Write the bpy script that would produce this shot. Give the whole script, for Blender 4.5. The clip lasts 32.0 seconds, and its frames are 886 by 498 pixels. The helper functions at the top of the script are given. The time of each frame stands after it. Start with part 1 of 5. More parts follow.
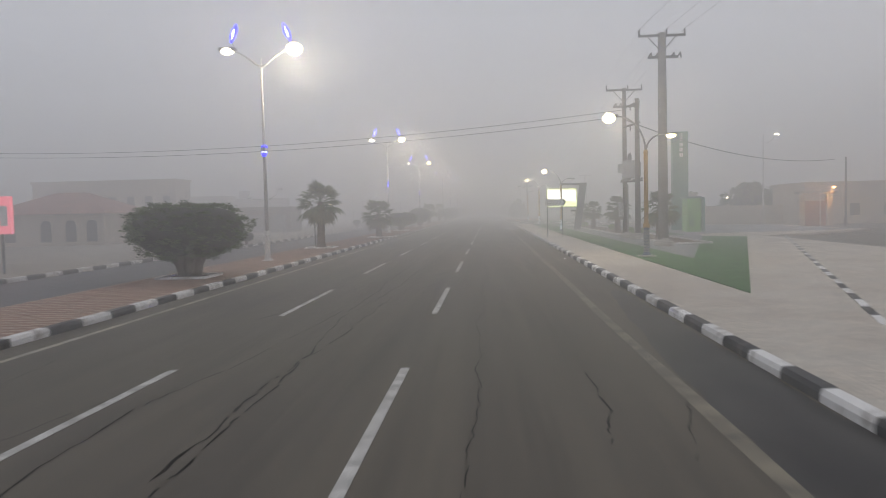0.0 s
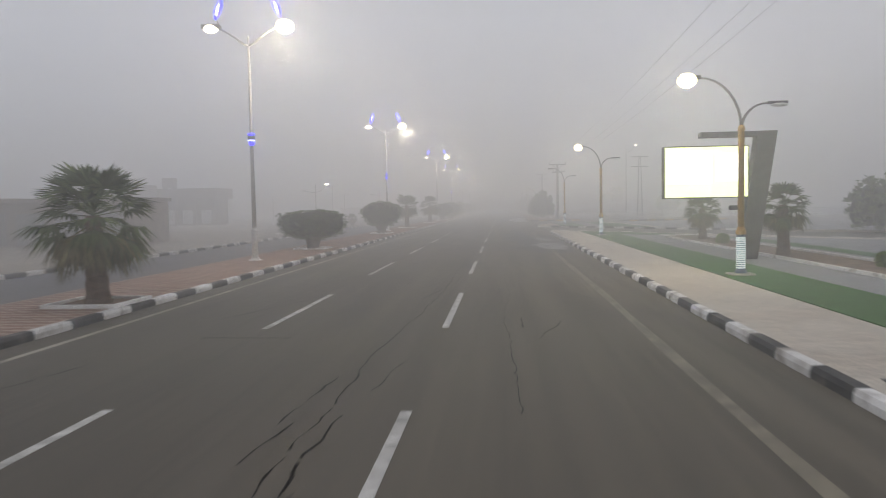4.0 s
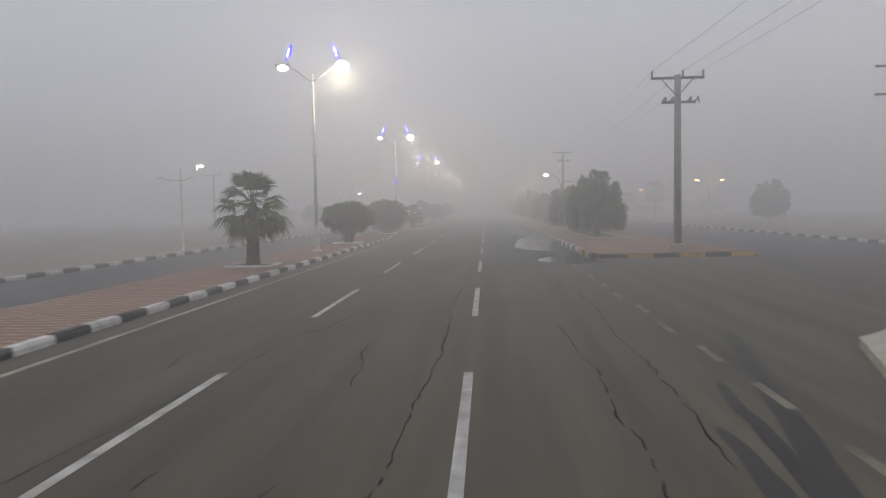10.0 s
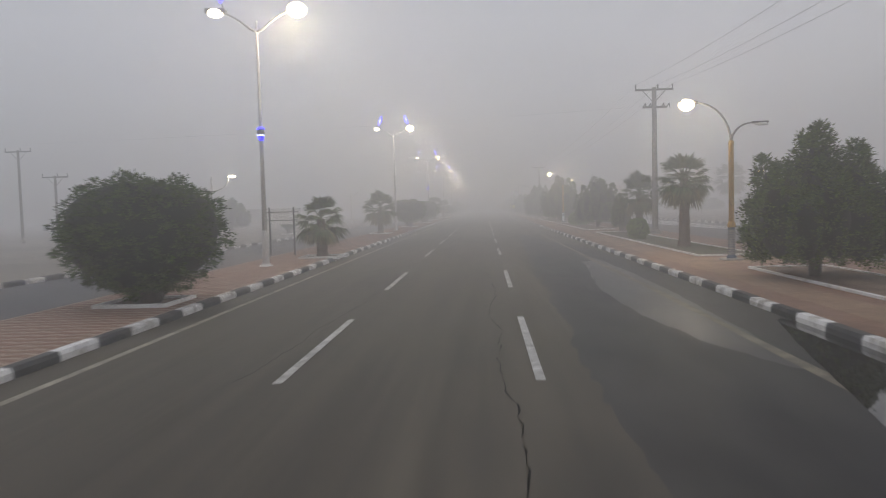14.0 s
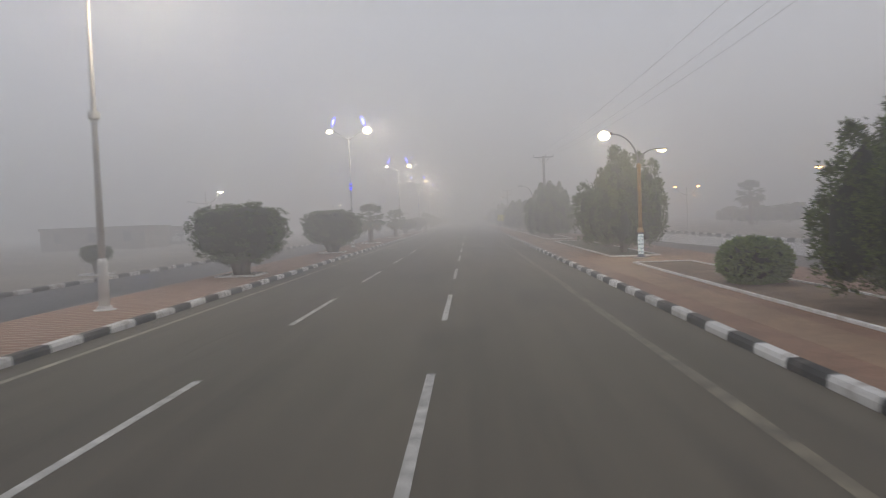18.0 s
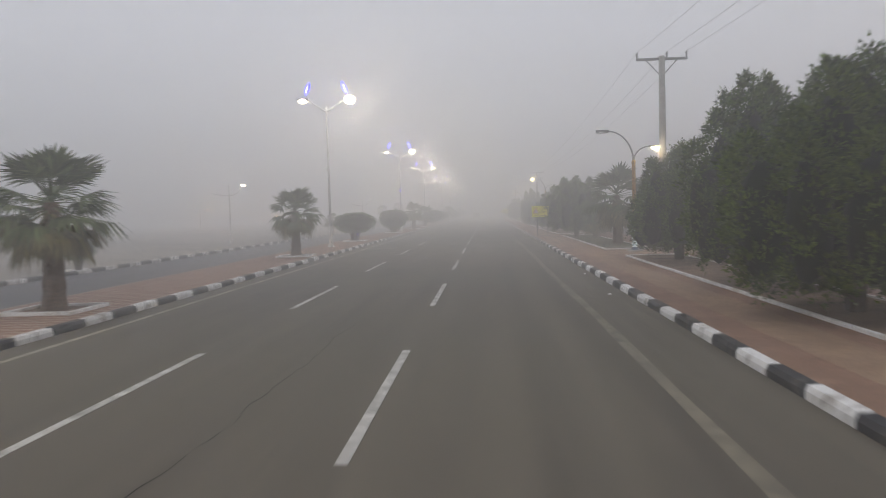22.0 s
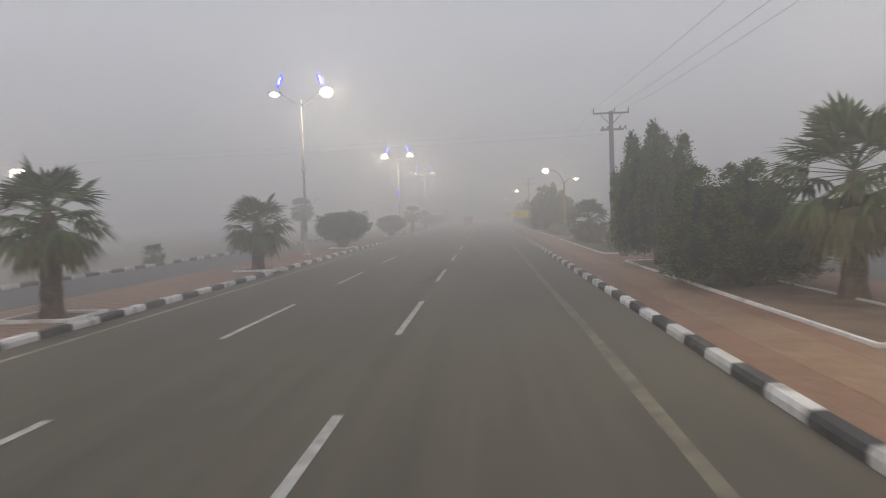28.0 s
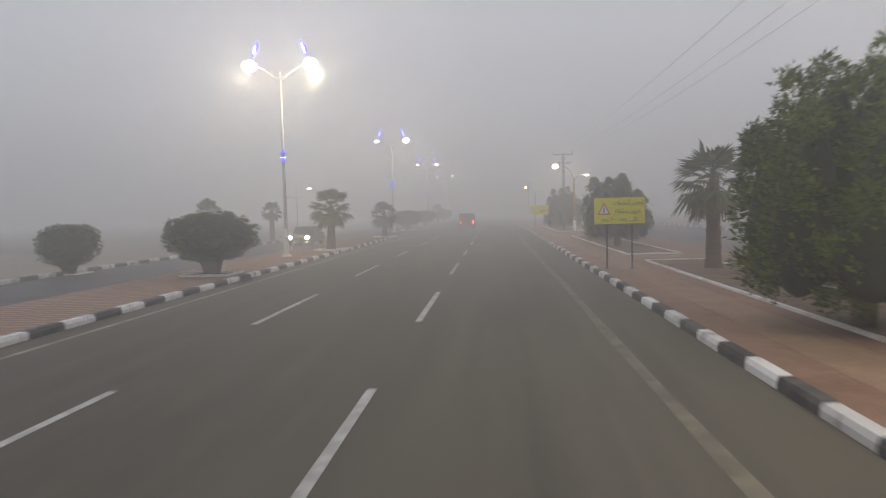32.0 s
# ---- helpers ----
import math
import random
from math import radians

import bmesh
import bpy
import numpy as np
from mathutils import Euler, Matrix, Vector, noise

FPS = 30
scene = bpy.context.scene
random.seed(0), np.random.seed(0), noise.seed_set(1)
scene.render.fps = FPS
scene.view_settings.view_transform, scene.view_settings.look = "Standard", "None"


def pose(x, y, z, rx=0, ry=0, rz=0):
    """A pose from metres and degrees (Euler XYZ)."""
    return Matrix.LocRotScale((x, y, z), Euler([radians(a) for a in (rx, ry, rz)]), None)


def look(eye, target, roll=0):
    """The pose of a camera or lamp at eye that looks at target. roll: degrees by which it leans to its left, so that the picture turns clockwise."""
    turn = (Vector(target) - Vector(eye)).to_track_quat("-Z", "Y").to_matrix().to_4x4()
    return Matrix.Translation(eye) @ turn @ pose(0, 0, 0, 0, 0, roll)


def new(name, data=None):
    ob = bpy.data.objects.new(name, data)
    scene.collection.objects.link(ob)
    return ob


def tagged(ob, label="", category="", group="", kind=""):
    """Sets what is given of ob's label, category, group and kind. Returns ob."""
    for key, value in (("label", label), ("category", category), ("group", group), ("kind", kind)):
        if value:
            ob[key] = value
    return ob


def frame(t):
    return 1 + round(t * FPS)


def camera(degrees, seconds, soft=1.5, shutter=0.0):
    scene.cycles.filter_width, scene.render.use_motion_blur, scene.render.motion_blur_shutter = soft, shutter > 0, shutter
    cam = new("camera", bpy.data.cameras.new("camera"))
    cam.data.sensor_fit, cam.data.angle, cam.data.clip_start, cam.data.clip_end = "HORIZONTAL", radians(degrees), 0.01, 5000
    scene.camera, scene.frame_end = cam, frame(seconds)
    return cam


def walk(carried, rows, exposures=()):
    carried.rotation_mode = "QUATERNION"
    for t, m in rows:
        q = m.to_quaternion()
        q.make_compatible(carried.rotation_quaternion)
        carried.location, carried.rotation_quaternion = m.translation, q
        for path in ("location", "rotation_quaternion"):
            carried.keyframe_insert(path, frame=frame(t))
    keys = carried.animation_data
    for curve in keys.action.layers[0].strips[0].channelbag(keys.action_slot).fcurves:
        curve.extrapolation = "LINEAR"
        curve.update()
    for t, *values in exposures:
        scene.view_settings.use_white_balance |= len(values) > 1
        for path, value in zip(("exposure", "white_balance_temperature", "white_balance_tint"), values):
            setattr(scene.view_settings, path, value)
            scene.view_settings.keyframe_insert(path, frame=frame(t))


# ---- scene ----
PATH = [
    (0.0, 0.09, 0.03, 87.09, 1.33, 3.61),
    (0.5, 0.11, 5.93, 86.92, 1.44, 3.74),
    (1.0, 0.08, 11.76, 87.09, 1.69, 3.56),
    (1.5, 0.07, 17.70, 87.48, 1.77, 3.68),
    (2.0, 0.02, 23.74, 87.30, 1.31, 3.69),
    (2.5, -0.02, 29.90, 86.99, 1.37, 3.73),
    (3.0, -0.06, 36.02, 86.79, 1.12, 3.90),
    (3.5, -0.08, 42.05, 86.71, 0.86, 4.36),
    (5.5, -0.24, 66.42, 87.62, 1.72, 5.23),
    (6.0, -0.47, 72.65, 87.97, 1.60, 5.44),
    (6.5, -0.67, 78.93, 87.31, 0.80, 5.30),
    (7.0, -0.83, 85.22, 87.33, 0.92, 4.99),
    (7.5, -0.93, 91.57, 87.55, 1.21, 4.91),
    (8.0, -0.90, 97.95, 87.24, 1.67, 4.73),
    (8.5, -0.83, 104.34, 87.10, 1.80, 4.37),
    (9.0, -0.82, 110.72, 87.06, 1.29, 3.90),
    (9.5, -0.86, 117.20, 87.01, 0.97, 3.59),
    (10.0, -0.92, 123.74, 86.93, 1.00, 3.36),
    (10.5, -1.01, 130.22, 86.67, 1.32, 3.58),
    (11.0, -1.12, 136.59, 86.98, 2.38, 4.17),
    (11.5, -1.31, 142.97, 87.20, 1.97, 5.06),
    (12.0, -1.55, 149.25, 86.71, 1.26, 5.60),
    (12.5, -1.79, 155.54, 86.91, 1.03, 5.12),
    (13.0, -1.92, 161.87, 86.74, 1.34, 4.52),
    (13.5, -1.93, 168.13, 86.66, 1.49, 3.96),
    (14.0, -1.89, 174.40, 86.76, 1.55, 3.20),
    (14.5, -1.76, 180.67, 86.79, 2.32, 2.52),
    (16.5, -1.04, 206.67, 87.51, 2.23, 2.25),
    (17.0, -0.89, 213.44, 87.44, 2.40, 2.21),
    (17.5, -0.72, 220.26, 87.37, 2.20, 2.13),
    (18.0, -0.55, 227.05, 87.67, 2.15, 2.04),
    (18.5, -0.36, 234.01, 87.84, 2.23, 2.14),
    (19.0, -0.19, 241.03, 87.04, 2.18, 2.24),
    (19.5, -0.04, 247.95, 87.64, 2.46, 2.57),
    (20.0, 0.04, 254.85, 87.56, 2.20, 2.75),
    (20.5, 0.11, 261.77, 87.38, 2.12, 3.06),
    (21.0, 0.14, 268.77, 87.40, 2.34, 3.16),
    (21.5, 0.16, 275.86, 87.15, 1.87, 3.32),
    (22.0, 0.20, 282.82, 87.16, 1.59, 3.39),
    (22.5, 0.26, 289.76, 87.06, 1.64, 3.37),
    (23.0, 0.27, 296.64, 86.90, 1.80, 3.33),
    (23.5, 0.30, 303.47, 87.39, 2.05, 3.56),
    (24.0, 0.35, 310.25, 87.55, 2.19, 3.40),
    (24.5, 0.39, 317.04, 87.90, 2.06, 3.29),
    (25.0, 0.43, 323.96, 87.39, 1.84, 3.20),
    (25.5, 0.47, 331.02, 86.49, 1.83, 3.35),
    (27.5, 0.53, 359.41, 87.28, 1.22, 3.30),
    (28.0, 0.60, 366.63, 87.40, 1.89, 3.35),
    (28.5, 0.65, 373.86, 87.13, 1.35, 3.29),
    (29.0, 0.66, 381.00, 87.17, 1.51, 3.22),
    (29.5, 0.68, 388.04, 87.30, 2.00, 3.29),
    (30.0, 0.68, 395.02, 87.49, 1.58, 3.40),
    (30.5, 0.65, 401.98, 87.25, 1.76, 3.55),
    (31.0, 0.61, 408.93, 87.43, 1.76, 3.93),
    (31.5, 0.52, 415.83, 87.42, 1.60, 3.99),
    (32.0, 0.45, 422.76, 87.07, 1.52, 4.00),
]
cam = camera(62.0, 32.0, soft=0.95, shutter=0.3)
walk(cam, [(t, pose(x, y, 2.3, rx, ry, rz)) for t, x, y, rx, ry, rz in PATH],
     exposures=[(0.0, -0.04), (1.0, -0.18), (3.0, -0.02), (6.0, 0.04), (7.2, -0.14), (8.0, -0.14), (9.0, 0.02), (10.6, -0.06), (11.3, -0.08), (12.0, 0.04), (13.0, 0.12), (14.0, -0.06), (17.0, -0.05), (18.0, -0.08),
                (19.0, 0.00), (19.5, -0.08), (21.0, -0.08), (22.0, 0.12), (23.0, 0.00), (24.0, -0.18), (24.5, 0.05), (25.0, 0.12), (25.5, 0.24), (28.0, -0.06), (29.0, 0.03), (31.0, -0.02), (32.0, -0.02)])

# ---- world, fog and large lights ----
world = bpy.data.worlds.new("overcast_dawn")
world.use_nodes = True
scene.world = world
wn = world.node_tree
sky = wn.nodes.new("ShaderNodeTexSky")
sky.sky_type, sky.sun_disc = "NISHITA", False
sky.sun_elevation, sky.sun_rotation = radians(14), radians(60)
sky.air_density, sky.dust_density, sky.ozone_density = 1.0, 5.0, 1.0
veil = wn.nodes.new("ShaderNodeMixRGB")
veil.inputs[0].default_value = 0.9
veil.inputs[2].default_value = (6.78, 7.0, 7.85, 1)
wn.links.new(sky.outputs[0], veil.inputs[1])
wn.links.new(veil.outputs[0], wn.nodes["Background"].inputs[0])
wn.nodes["Background"].inputs[1].default_value = 0.088

sun_data = bpy.data.lights.new("sun", "SUN")
sun_data.energy, sun_data.angle, sun_data.color = 0.4, radians(40), (1.0, 0.96, 0.92)
sun = new("sun", sun_data)
sun.matrix_world = look((0, 0, 50), (10, -26, 0))
scene.cycles.volume_bounces = 2


# ---- materials ----
def shader(name, rough=0.8, metal=0.0, spec=0.35):
    """A node material and its principled node."""
    m = bpy.data.materials.new(name)
    m.use_nodes = True
    p = m.node_tree.nodes["Principled BSDF"]
    p.inputs["Roughness"].default_value = rough
    p.inputs["Metallic"].default_value = metal
    p.inputs["Specular IOR Level"].default_value = spec
    return m, m.node_tree, p


def node(nt, kind, **values):
    n = nt.nodes.new(kind)
    for key, value in values.items():
        n.inputs[key.replace("_", " ")].default_value = value
    return n


def ramp(nt, src, stops):
    r = nt.nodes.new("ShaderNodeValToRGB")
    e = r.color_ramp.elements
    while len(e) < len(stops):
        e.new(0.5)
    for el, (pos, col) in zip(e, stops):
        el.position, el.color = pos, (*col, 1)
    nt.links.new(src, r.inputs[0])
    return r.outputs[0]


def mix(nt, fac, a, b, mode="MIX"):
    n = nt.nodes.new("ShaderNodeMixRGB")
    n.blend_type = mode
    for i, v in ((0, fac), (1, a), (2, b)):
        if isinstance(v, bpy.types.NodeSocket):
            nt.links.new(v, n.inputs[i])
        else:
            n.inputs[i].default_value = v if i == 0 else (*v, 1)
    return n.outputs[0]


def noise_of(nt, scale, detail=4.0, stretch=None, rough=0.55):
    """World-space noise value."""
    g = nt.nodes.new("ShaderNodeNewGeometry")
    src = g.outputs["Position"]
    if stretch:
        mp = nt.nodes.new("ShaderNodeMapping")
        mp.inputs["Scale"].default_value = stretch
        nt.links.new(src, mp.inputs[0])
        src = mp.outputs[0]
    n = node(nt, "ShaderNodeTexNoise", Scale=scale, Detail=detail, Roughness=rough)
    nt.links.new(src, n.inputs["Vector"])
    return n.outputs[0]


def bump(nt, p, height, strength=0.3, distance=0.01):
    b = node(nt, "ShaderNodeBump", Strength=strength, Distance=distance)
    nt.links.new(height, b.inputs["Height"])
    nt.links.new(b.outputs[0], p.inputs["Normal"])


def mottled(name, a, b, scale=3.0, fine=60.0, rough=0.8, metal=0.0, stretch=None, bumps=0.25, spec=0.35, depth=0.01):
    """Two colours mixed by large stains, with fine grain on top."""
    m, nt, p = shader(name, rough, metal, spec)
    big = ramp(nt, noise_of(nt, scale, 5, stretch), [(0.32, a), (0.68, b)])
    small = noise_of(nt, fine, 2)
    grain = ramp(nt, small, [(0.3, (0.82, 0.82, 0.82)), (0.7, (1.12, 1.12, 1.12))])
    col = mix(nt, 1.0, big, grain, "MULTIPLY")
    nt.links.new(col, p.inputs["Base Color"])
    if bumps:
        bump(nt, p, small, bumps, depth)
    return m


def per_piece(name, a, b, rough=0.8, dirt=(0.25, 0.22, 0.19), fine=35.0):
    """A surface that varies from piece to piece and carries patchy dirt."""
    m, nt, p = shader(name, rough)
    info = nt.nodes.new("ShaderNodeObjectInfo")
    col = ramp(nt, info.outputs["Random"], [(0.0, a), (1.0, b)])
    stain = ramp(nt, noise_of(nt, 2.3, 6), [(0.5, (0, 0, 0)), (0.72, (1, 1, 1))])
    col = mix(nt, stain, col, dirt)
    grain = noise_of(nt, fine, 3)
    col = mix(nt, 1.0, col, ramp(nt, grain, [(0.3, (0.8, 0.8, 0.8)), (0.7, (1.1, 1.1, 1.1))]), "MULTIPLY")
    nt.links.new(col, p.inputs["Base Color"])
    bump(nt, p, grain, 0.4, 0.008)
    return m


def glowing(name, col, strength):
    m, nt, p = shader(name, 0.4)
    p.inputs["Base Color"].default_value = (*col, 1)
    p.inputs["Emission Color"].default_value = (*col, 1)
    p.inputs["Emission Strength"].default_value = strength
    return m


def asphalt_material():
    m, nt, p = shader("asphalt", 0.82, spec=0.22)
    tracks = noise_of(nt, 1.6, 5, (1.0, 0.03, 1.0), 0.65)
    base = ramp(nt, tracks, [(0.3, (0.067, 0.059, 0.046)), (0.7, (0.132, 0.115, 0.087))])
    dust = ramp(nt, noise_of(nt, 0.16, 5, (1.0, 0.4, 1.0)), [(0.42, (0, 0, 0)), (0.75, (0.5, 0.5, 0.5))])
    col = mix(nt, dust, base, (0.142, 0.123, 0.094))
    patch = ramp(nt, noise_of(nt, 0.35, 3, (1.0, 0.25, 1.0)), [(0.58, (0, 0, 0)), (0.7, (0.55, 0.55, 0.55))])
    col = mix(nt, patch, col, (0.05, 0.046, 0.04))
    g = nt.nodes.new("ShaderNodeNewGeometry")
    sep = nt.nodes.new("ShaderNodeSeparateXYZ")
    nt.links.new(g.outputs["Position"], sep.inputs[0])
    dry = node(nt, "ShaderNodeMapRange")
    for i, v in enumerate((195.0, 245.0, 0.0, 0.2)):
        dry.inputs[i + 1].default_value = v
    nt.links.new(sep.outputs[1], dry.inputs[0])
    col = mix(nt, dry.outputs[0], col, (0.167, 0.147, 0.115))
    lane = node(nt, "ShaderNodeMapRange")
    for i, v in enumerate((-5.0, 0.0, 0.24, 0.0)):
        lane.inputs[i + 1].default_value = v
    nt.links.new(sep.outputs[0], lane.inputs[0])
    col = mix(nt, lane.outputs[0], col, (0.03, 0.028, 0.026))
    stone = noise_of(nt, 90, 2)
    col = mix(nt, 1.0, col, ramp(nt, stone, [(0.3, (0.7, 0.7, 0.7)), (0.72, (1.25, 1.25, 1.25))]), "MULTIPLY")
    nt.links.new(col, p.inputs["Base Color"])
    bump(nt, p, stone, 0.35, 0.006)
    return m


def wave_paving(name, red, pale, joint):
    """Small interlocking pavers laid in wavy red and pale courses across the strip."""
    m, nt, p = shader(name, 0.85)
    g = nt.nodes.new("ShaderNodeNewGeometry")
    sep = nt.nodes.new("ShaderNodeSeparateXYZ")
    nt.links.new(g.outputs["Position"], sep.inputs[0])

    def calc(op, a, b=None):
        n = nt.nodes.new("ShaderNodeMath")
        n.operation = op
        for i, v in enumerate((a, b)):
            if v is None:
                continue
            if isinstance(v, bpy.types.NodeSocket):
                nt.links.new(v, n.inputs[i])
            else:
                n.inputs[i].default_value = v
        return n.outputs[0]

    zig = calc("PINGPONG", calc("MULTIPLY", sep.outputs[0], 1.0), 0.45)
    course = calc("ADD", sep.outputs[1], calc("MULTIPLY", zig, 0.5))
    saw = calc("FRACT", calc("MULTIPLY", course, 1.6))
    col = ramp(nt, saw, [(0.0, red), (0.47, red), (0.53, pale), (1.0, pale)])
    rows = calc("FRACT", calc("MULTIPLY", course, 9.6))
    gaps = ramp(nt, rows, [(0.0, (0, 0, 0)), (0.1, (1, 1, 1)), (0.9, (1, 1, 1)), (1.0, (0, 0, 0))])
    col = mix(nt, gaps, joint, col)
    stain = ramp(nt, noise_of(nt, 0.8, 5), [(0.35, (0, 0, 0)), (0.75, (0.75, 0.75, 0.75))])
    col = mix(nt, stain, col, tuple(0.5 * r + 0.4 * s for r, s in zip(red, pale)))
    col = mix(nt, 1.0, col, ramp(nt, noise_of(nt, 40, 3), [(0.3, (0.8, 0.8, 0.8)), (0.7, (1.12, 1.12, 1.12))]), "MULTIPLY")
    nt.links.new(col, p.inputs["Base Color"])
    bump(nt, p, gaps, 0.5, 0.012)
    return m


def pavers(name, a, b, long=0.2, wide=0.1):
    """Small laid pavers with sanded joints, patchy and dusty."""
    m, nt, p = shader(name, 0.85)
    g = nt.nodes.new("ShaderNodeNewGeometry")
    tex = node(nt, "ShaderNodeTexBrick", Scale=1.0, Mortar_Size=0.006, Brick_Width=long, Row_Height=wide)
    tex.inputs["Color1"].default_value = (0.82, 0.82, 0.82, 1)
    tex.inputs["Color2"].default_value = (1.12, 1.1, 1.08, 1)
    tex.inputs["Mortar"].default_value = (0.55, 0.53, 0.5, 1)
    nt.links.new(g.outputs["Position"], tex.inputs["Vector"])
    col = ramp(nt, noise_of(nt, 0.8, 5), [(0.32, a), (0.68, b)])
    col = mix(nt, 1.0, col, tex.outputs["Color"], "MULTIPLY")
    dust = ramp(nt, noise_of(nt, 0.3, 6, rough=0.7), [(0.45, (0, 0, 0)), (0.75, (0.55, 0.55, 0.55))])
    col = mix(nt, dust, col, tuple(0.5 * (x + y) * k for x, y, k in zip(a, b, (1.1, 1.22, 1.3))))
    col = mix(nt, 1.0, col, ramp(nt, noise_of(nt, 30, 3), [(0.3, (0.84, 0.84, 0.84)), (0.7, (1.1, 1.1, 1.1))]), "MULTIPLY")
    nt.links.new(col, p.inputs["Base Color"])
    bump(nt, p, tex.outputs["Fac"], -0.4, 0.006)
    return m


def leaf_material(name, dark, light):
    m, nt, p = shader(name, 0.75, spec=0.12)
    g = nt.nodes.new("ShaderNodeNewGeometry")
    col = ramp(nt, g.outputs["Random Per Island"], [(0.0, dark), (0.75, light), (1.0, tuple(1.35 * c for c in light))])
    col = mix(nt, 1.0, col, ramp(nt, noise_of(nt, 1.4, 4), [(0.3, (0.7, 0.7, 0.7)), (0.7, (1.2, 1.2, 1.15))]), "MULTIPLY")
    nt.links.new(col, p.inputs["Base Color"])
    return m


ASPHALT = asphalt_material()
WET = mottled("wet_asphalt", (0.014, 0.013, 0.013), (0.044, 0.041, 0.037), 1.3, 50, 0.6, stretch=(1, 0.3, 1), bumps=0.2, spec=0.2, depth=0.004)
DARK_ASPHALT = mottled("damp_dark_asphalt", (0.04, 0.041, 0.044), (0.07, 0.07, 0.072), 0.6, 60, 0.6, stretch=(1, 0.2, 1), bumps=0.3, spec=0.25)
LINE_WHITE = mottled("worn_white_paint", (0.25, 0.24, 0.22), (0.58, 0.57, 0.54), 3.5, 70, 0.7)
LINE_CREAM = mottled("dusty_cream_paint", (0.095, 0.084, 0.066), (0.24, 0.21, 0.15), 2.2, 70, 0.75)
LINE_PALE = mottled("pale_edge_paint", (0.17, 0.153, 0.12), (0.38, 0.345, 0.265), 1.8, 70, 0.75)
CRACK = mottled("crack_fill", (0.006, 0.006, 0.006), (0.014, 0.013, 0.012), 3, 60, 0.9, spec=0.05)
KERB_WHITE = per_piece("kerb_white_paint", (0.58, 0.57, 0.55), (0.8, 0.79, 0.77))
BED_WHITE = per_piece("white_bed_edging", (0.72, 0.71, 0.69), (0.84, 0.83, 0.81), dirt=(0.5, 0.46, 0.4))
KERB_BLACK = per_piece("kerb_black_paint", (0.02, 0.021, 0.024), (0.06, 0.06, 0.062), dirt=(0.12, 0.11, 0.1))
KERB_YELLOW = per_piece("kerb_yellow_paint", (0.5, 0.31, 0.05), (0.62, 0.4, 0.08))
CONCRETE = mottled("concrete", (0.3, 0.28, 0.25), (0.42, 0.4, 0.36), 2, 45, 0.85)
POLE_CONCRETE = mottled("pole_concrete", (0.2, 0.19, 0.175), (0.3, 0.285, 0.26), 1.5, 40, 0.85)
POLE_WOOD = mottled("weathered_wood", (0.085, 0.07, 0.06), (0.15, 0.125, 0.105), 6, 30, 0.85, stretch=(8, 8, 0.5))
MEDIAN_PAVING = wave_paving("median_paving", (0.38, 0.29, 0.22), (0.44, 0.34, 0.26), (0.2, 0.14, 0.11))
WALK_RED = pavers("red_pavers", (0.2, 0.111, 0.074), (0.288, 0.17, 0.114))
WALK_TAN = pavers("tan_pavers", (0.235, 0.148, 0.094), (0.335, 0.222, 0.142))
WALK_PALE = pavers("pale_pavers", (0.42, 0.37, 0.31), (0.52, 0.47, 0.4))
WALK_GREY = pavers("grey_pavers", (0.19, 0.19, 0.195), (0.26, 0.26, 0.27))
COURSE_RED = per_piece("red_course_pavers", (0.17, 0.085, 0.058), (0.25, 0.13, 0.085), dirt=(0.24, 0.16, 0.11))
TURF = mottled("artificial_turf", (0.028, 0.1, 0.017), (0.045, 0.14, 0.024), 1.2, 140, 0.85, bumps=0.8, depth=0.02)
SOIL = mottled("planting_soil", (0.1, 0.066, 0.045), (0.23, 0.155, 0.1), 1.1, 20, 0.95, bumps=0.8, depth=0.04)
BED_GRASS = mottled("thin_grass", (0.045, 0.066, 0.025), (0.135, 0.106, 0.058), 1.3, 50, 0.95, bumps=0.8, depth=0.03)
SAND = mottled("desert_sand", (0.19, 0.17, 0.14), (0.28, 0.25, 0.205), 0.08, 12, 0.95, bumps=0.5, depth=0.03)
STEEL_WHITE = mottled("pale_painted_steel", (0.34, 0.34, 0.335), (0.46, 0.46, 0.45), 1.5, 40, 0.5, stretch=(1, 1, 0.3), bumps=0.1)
POLE_WHITE = mottled("white_painted_pole", (0.58, 0.58, 0.56), (0.74, 0.74, 0.72), 1.3, 40, 0.5, stretch=(1, 1, 0.25), bumps=0.1)
POLE_GREY = mottled("pale_grey_pole", (0.48, 0.48, 0.475), (0.58, 0.58, 0.575), 1.3, 40, 0.6, stretch=(1, 1, 0.25), bumps=0.1)
STEEL = mottled("galvanised_steel", (0.2, 0.2, 0.2), (0.32, 0.32, 0.32), 3, 40, 0.5, 0.6, bumps=0.1)
STEEL_DARK = mottled("dark_steel", (0.06, 0.06, 0.062), (0.11, 0.11, 0.11), 3, 40, 0.55, 0.4, bumps=0.1)
GOLD = mottled("ochre_gold_paint", (0.36, 0.215, 0.045), (0.5, 0.31, 0.075), 2, 40, 0.5, bumps=0.1)
MOSAIC_BLUE = mottled("blue_mosaic", (0.02, 0.055, 0.13), (0.05, 0.11, 0.2), 8, 40, 0.4)
BARK = mottled("bark", (0.075, 0.055, 0.04), (0.14, 0.105, 0.08), 6, 30, 0.95, stretch=(3, 3, 0.6), bumps=0.8, depth=0.02)
PALM_BARK = mottled("palm_bark", (0.085, 0.055, 0.04), (0.17, 0.115, 0.08), 5, 18, 0.95, stretch=(1, 1, 3), bumps=0.9, depth=0.03)
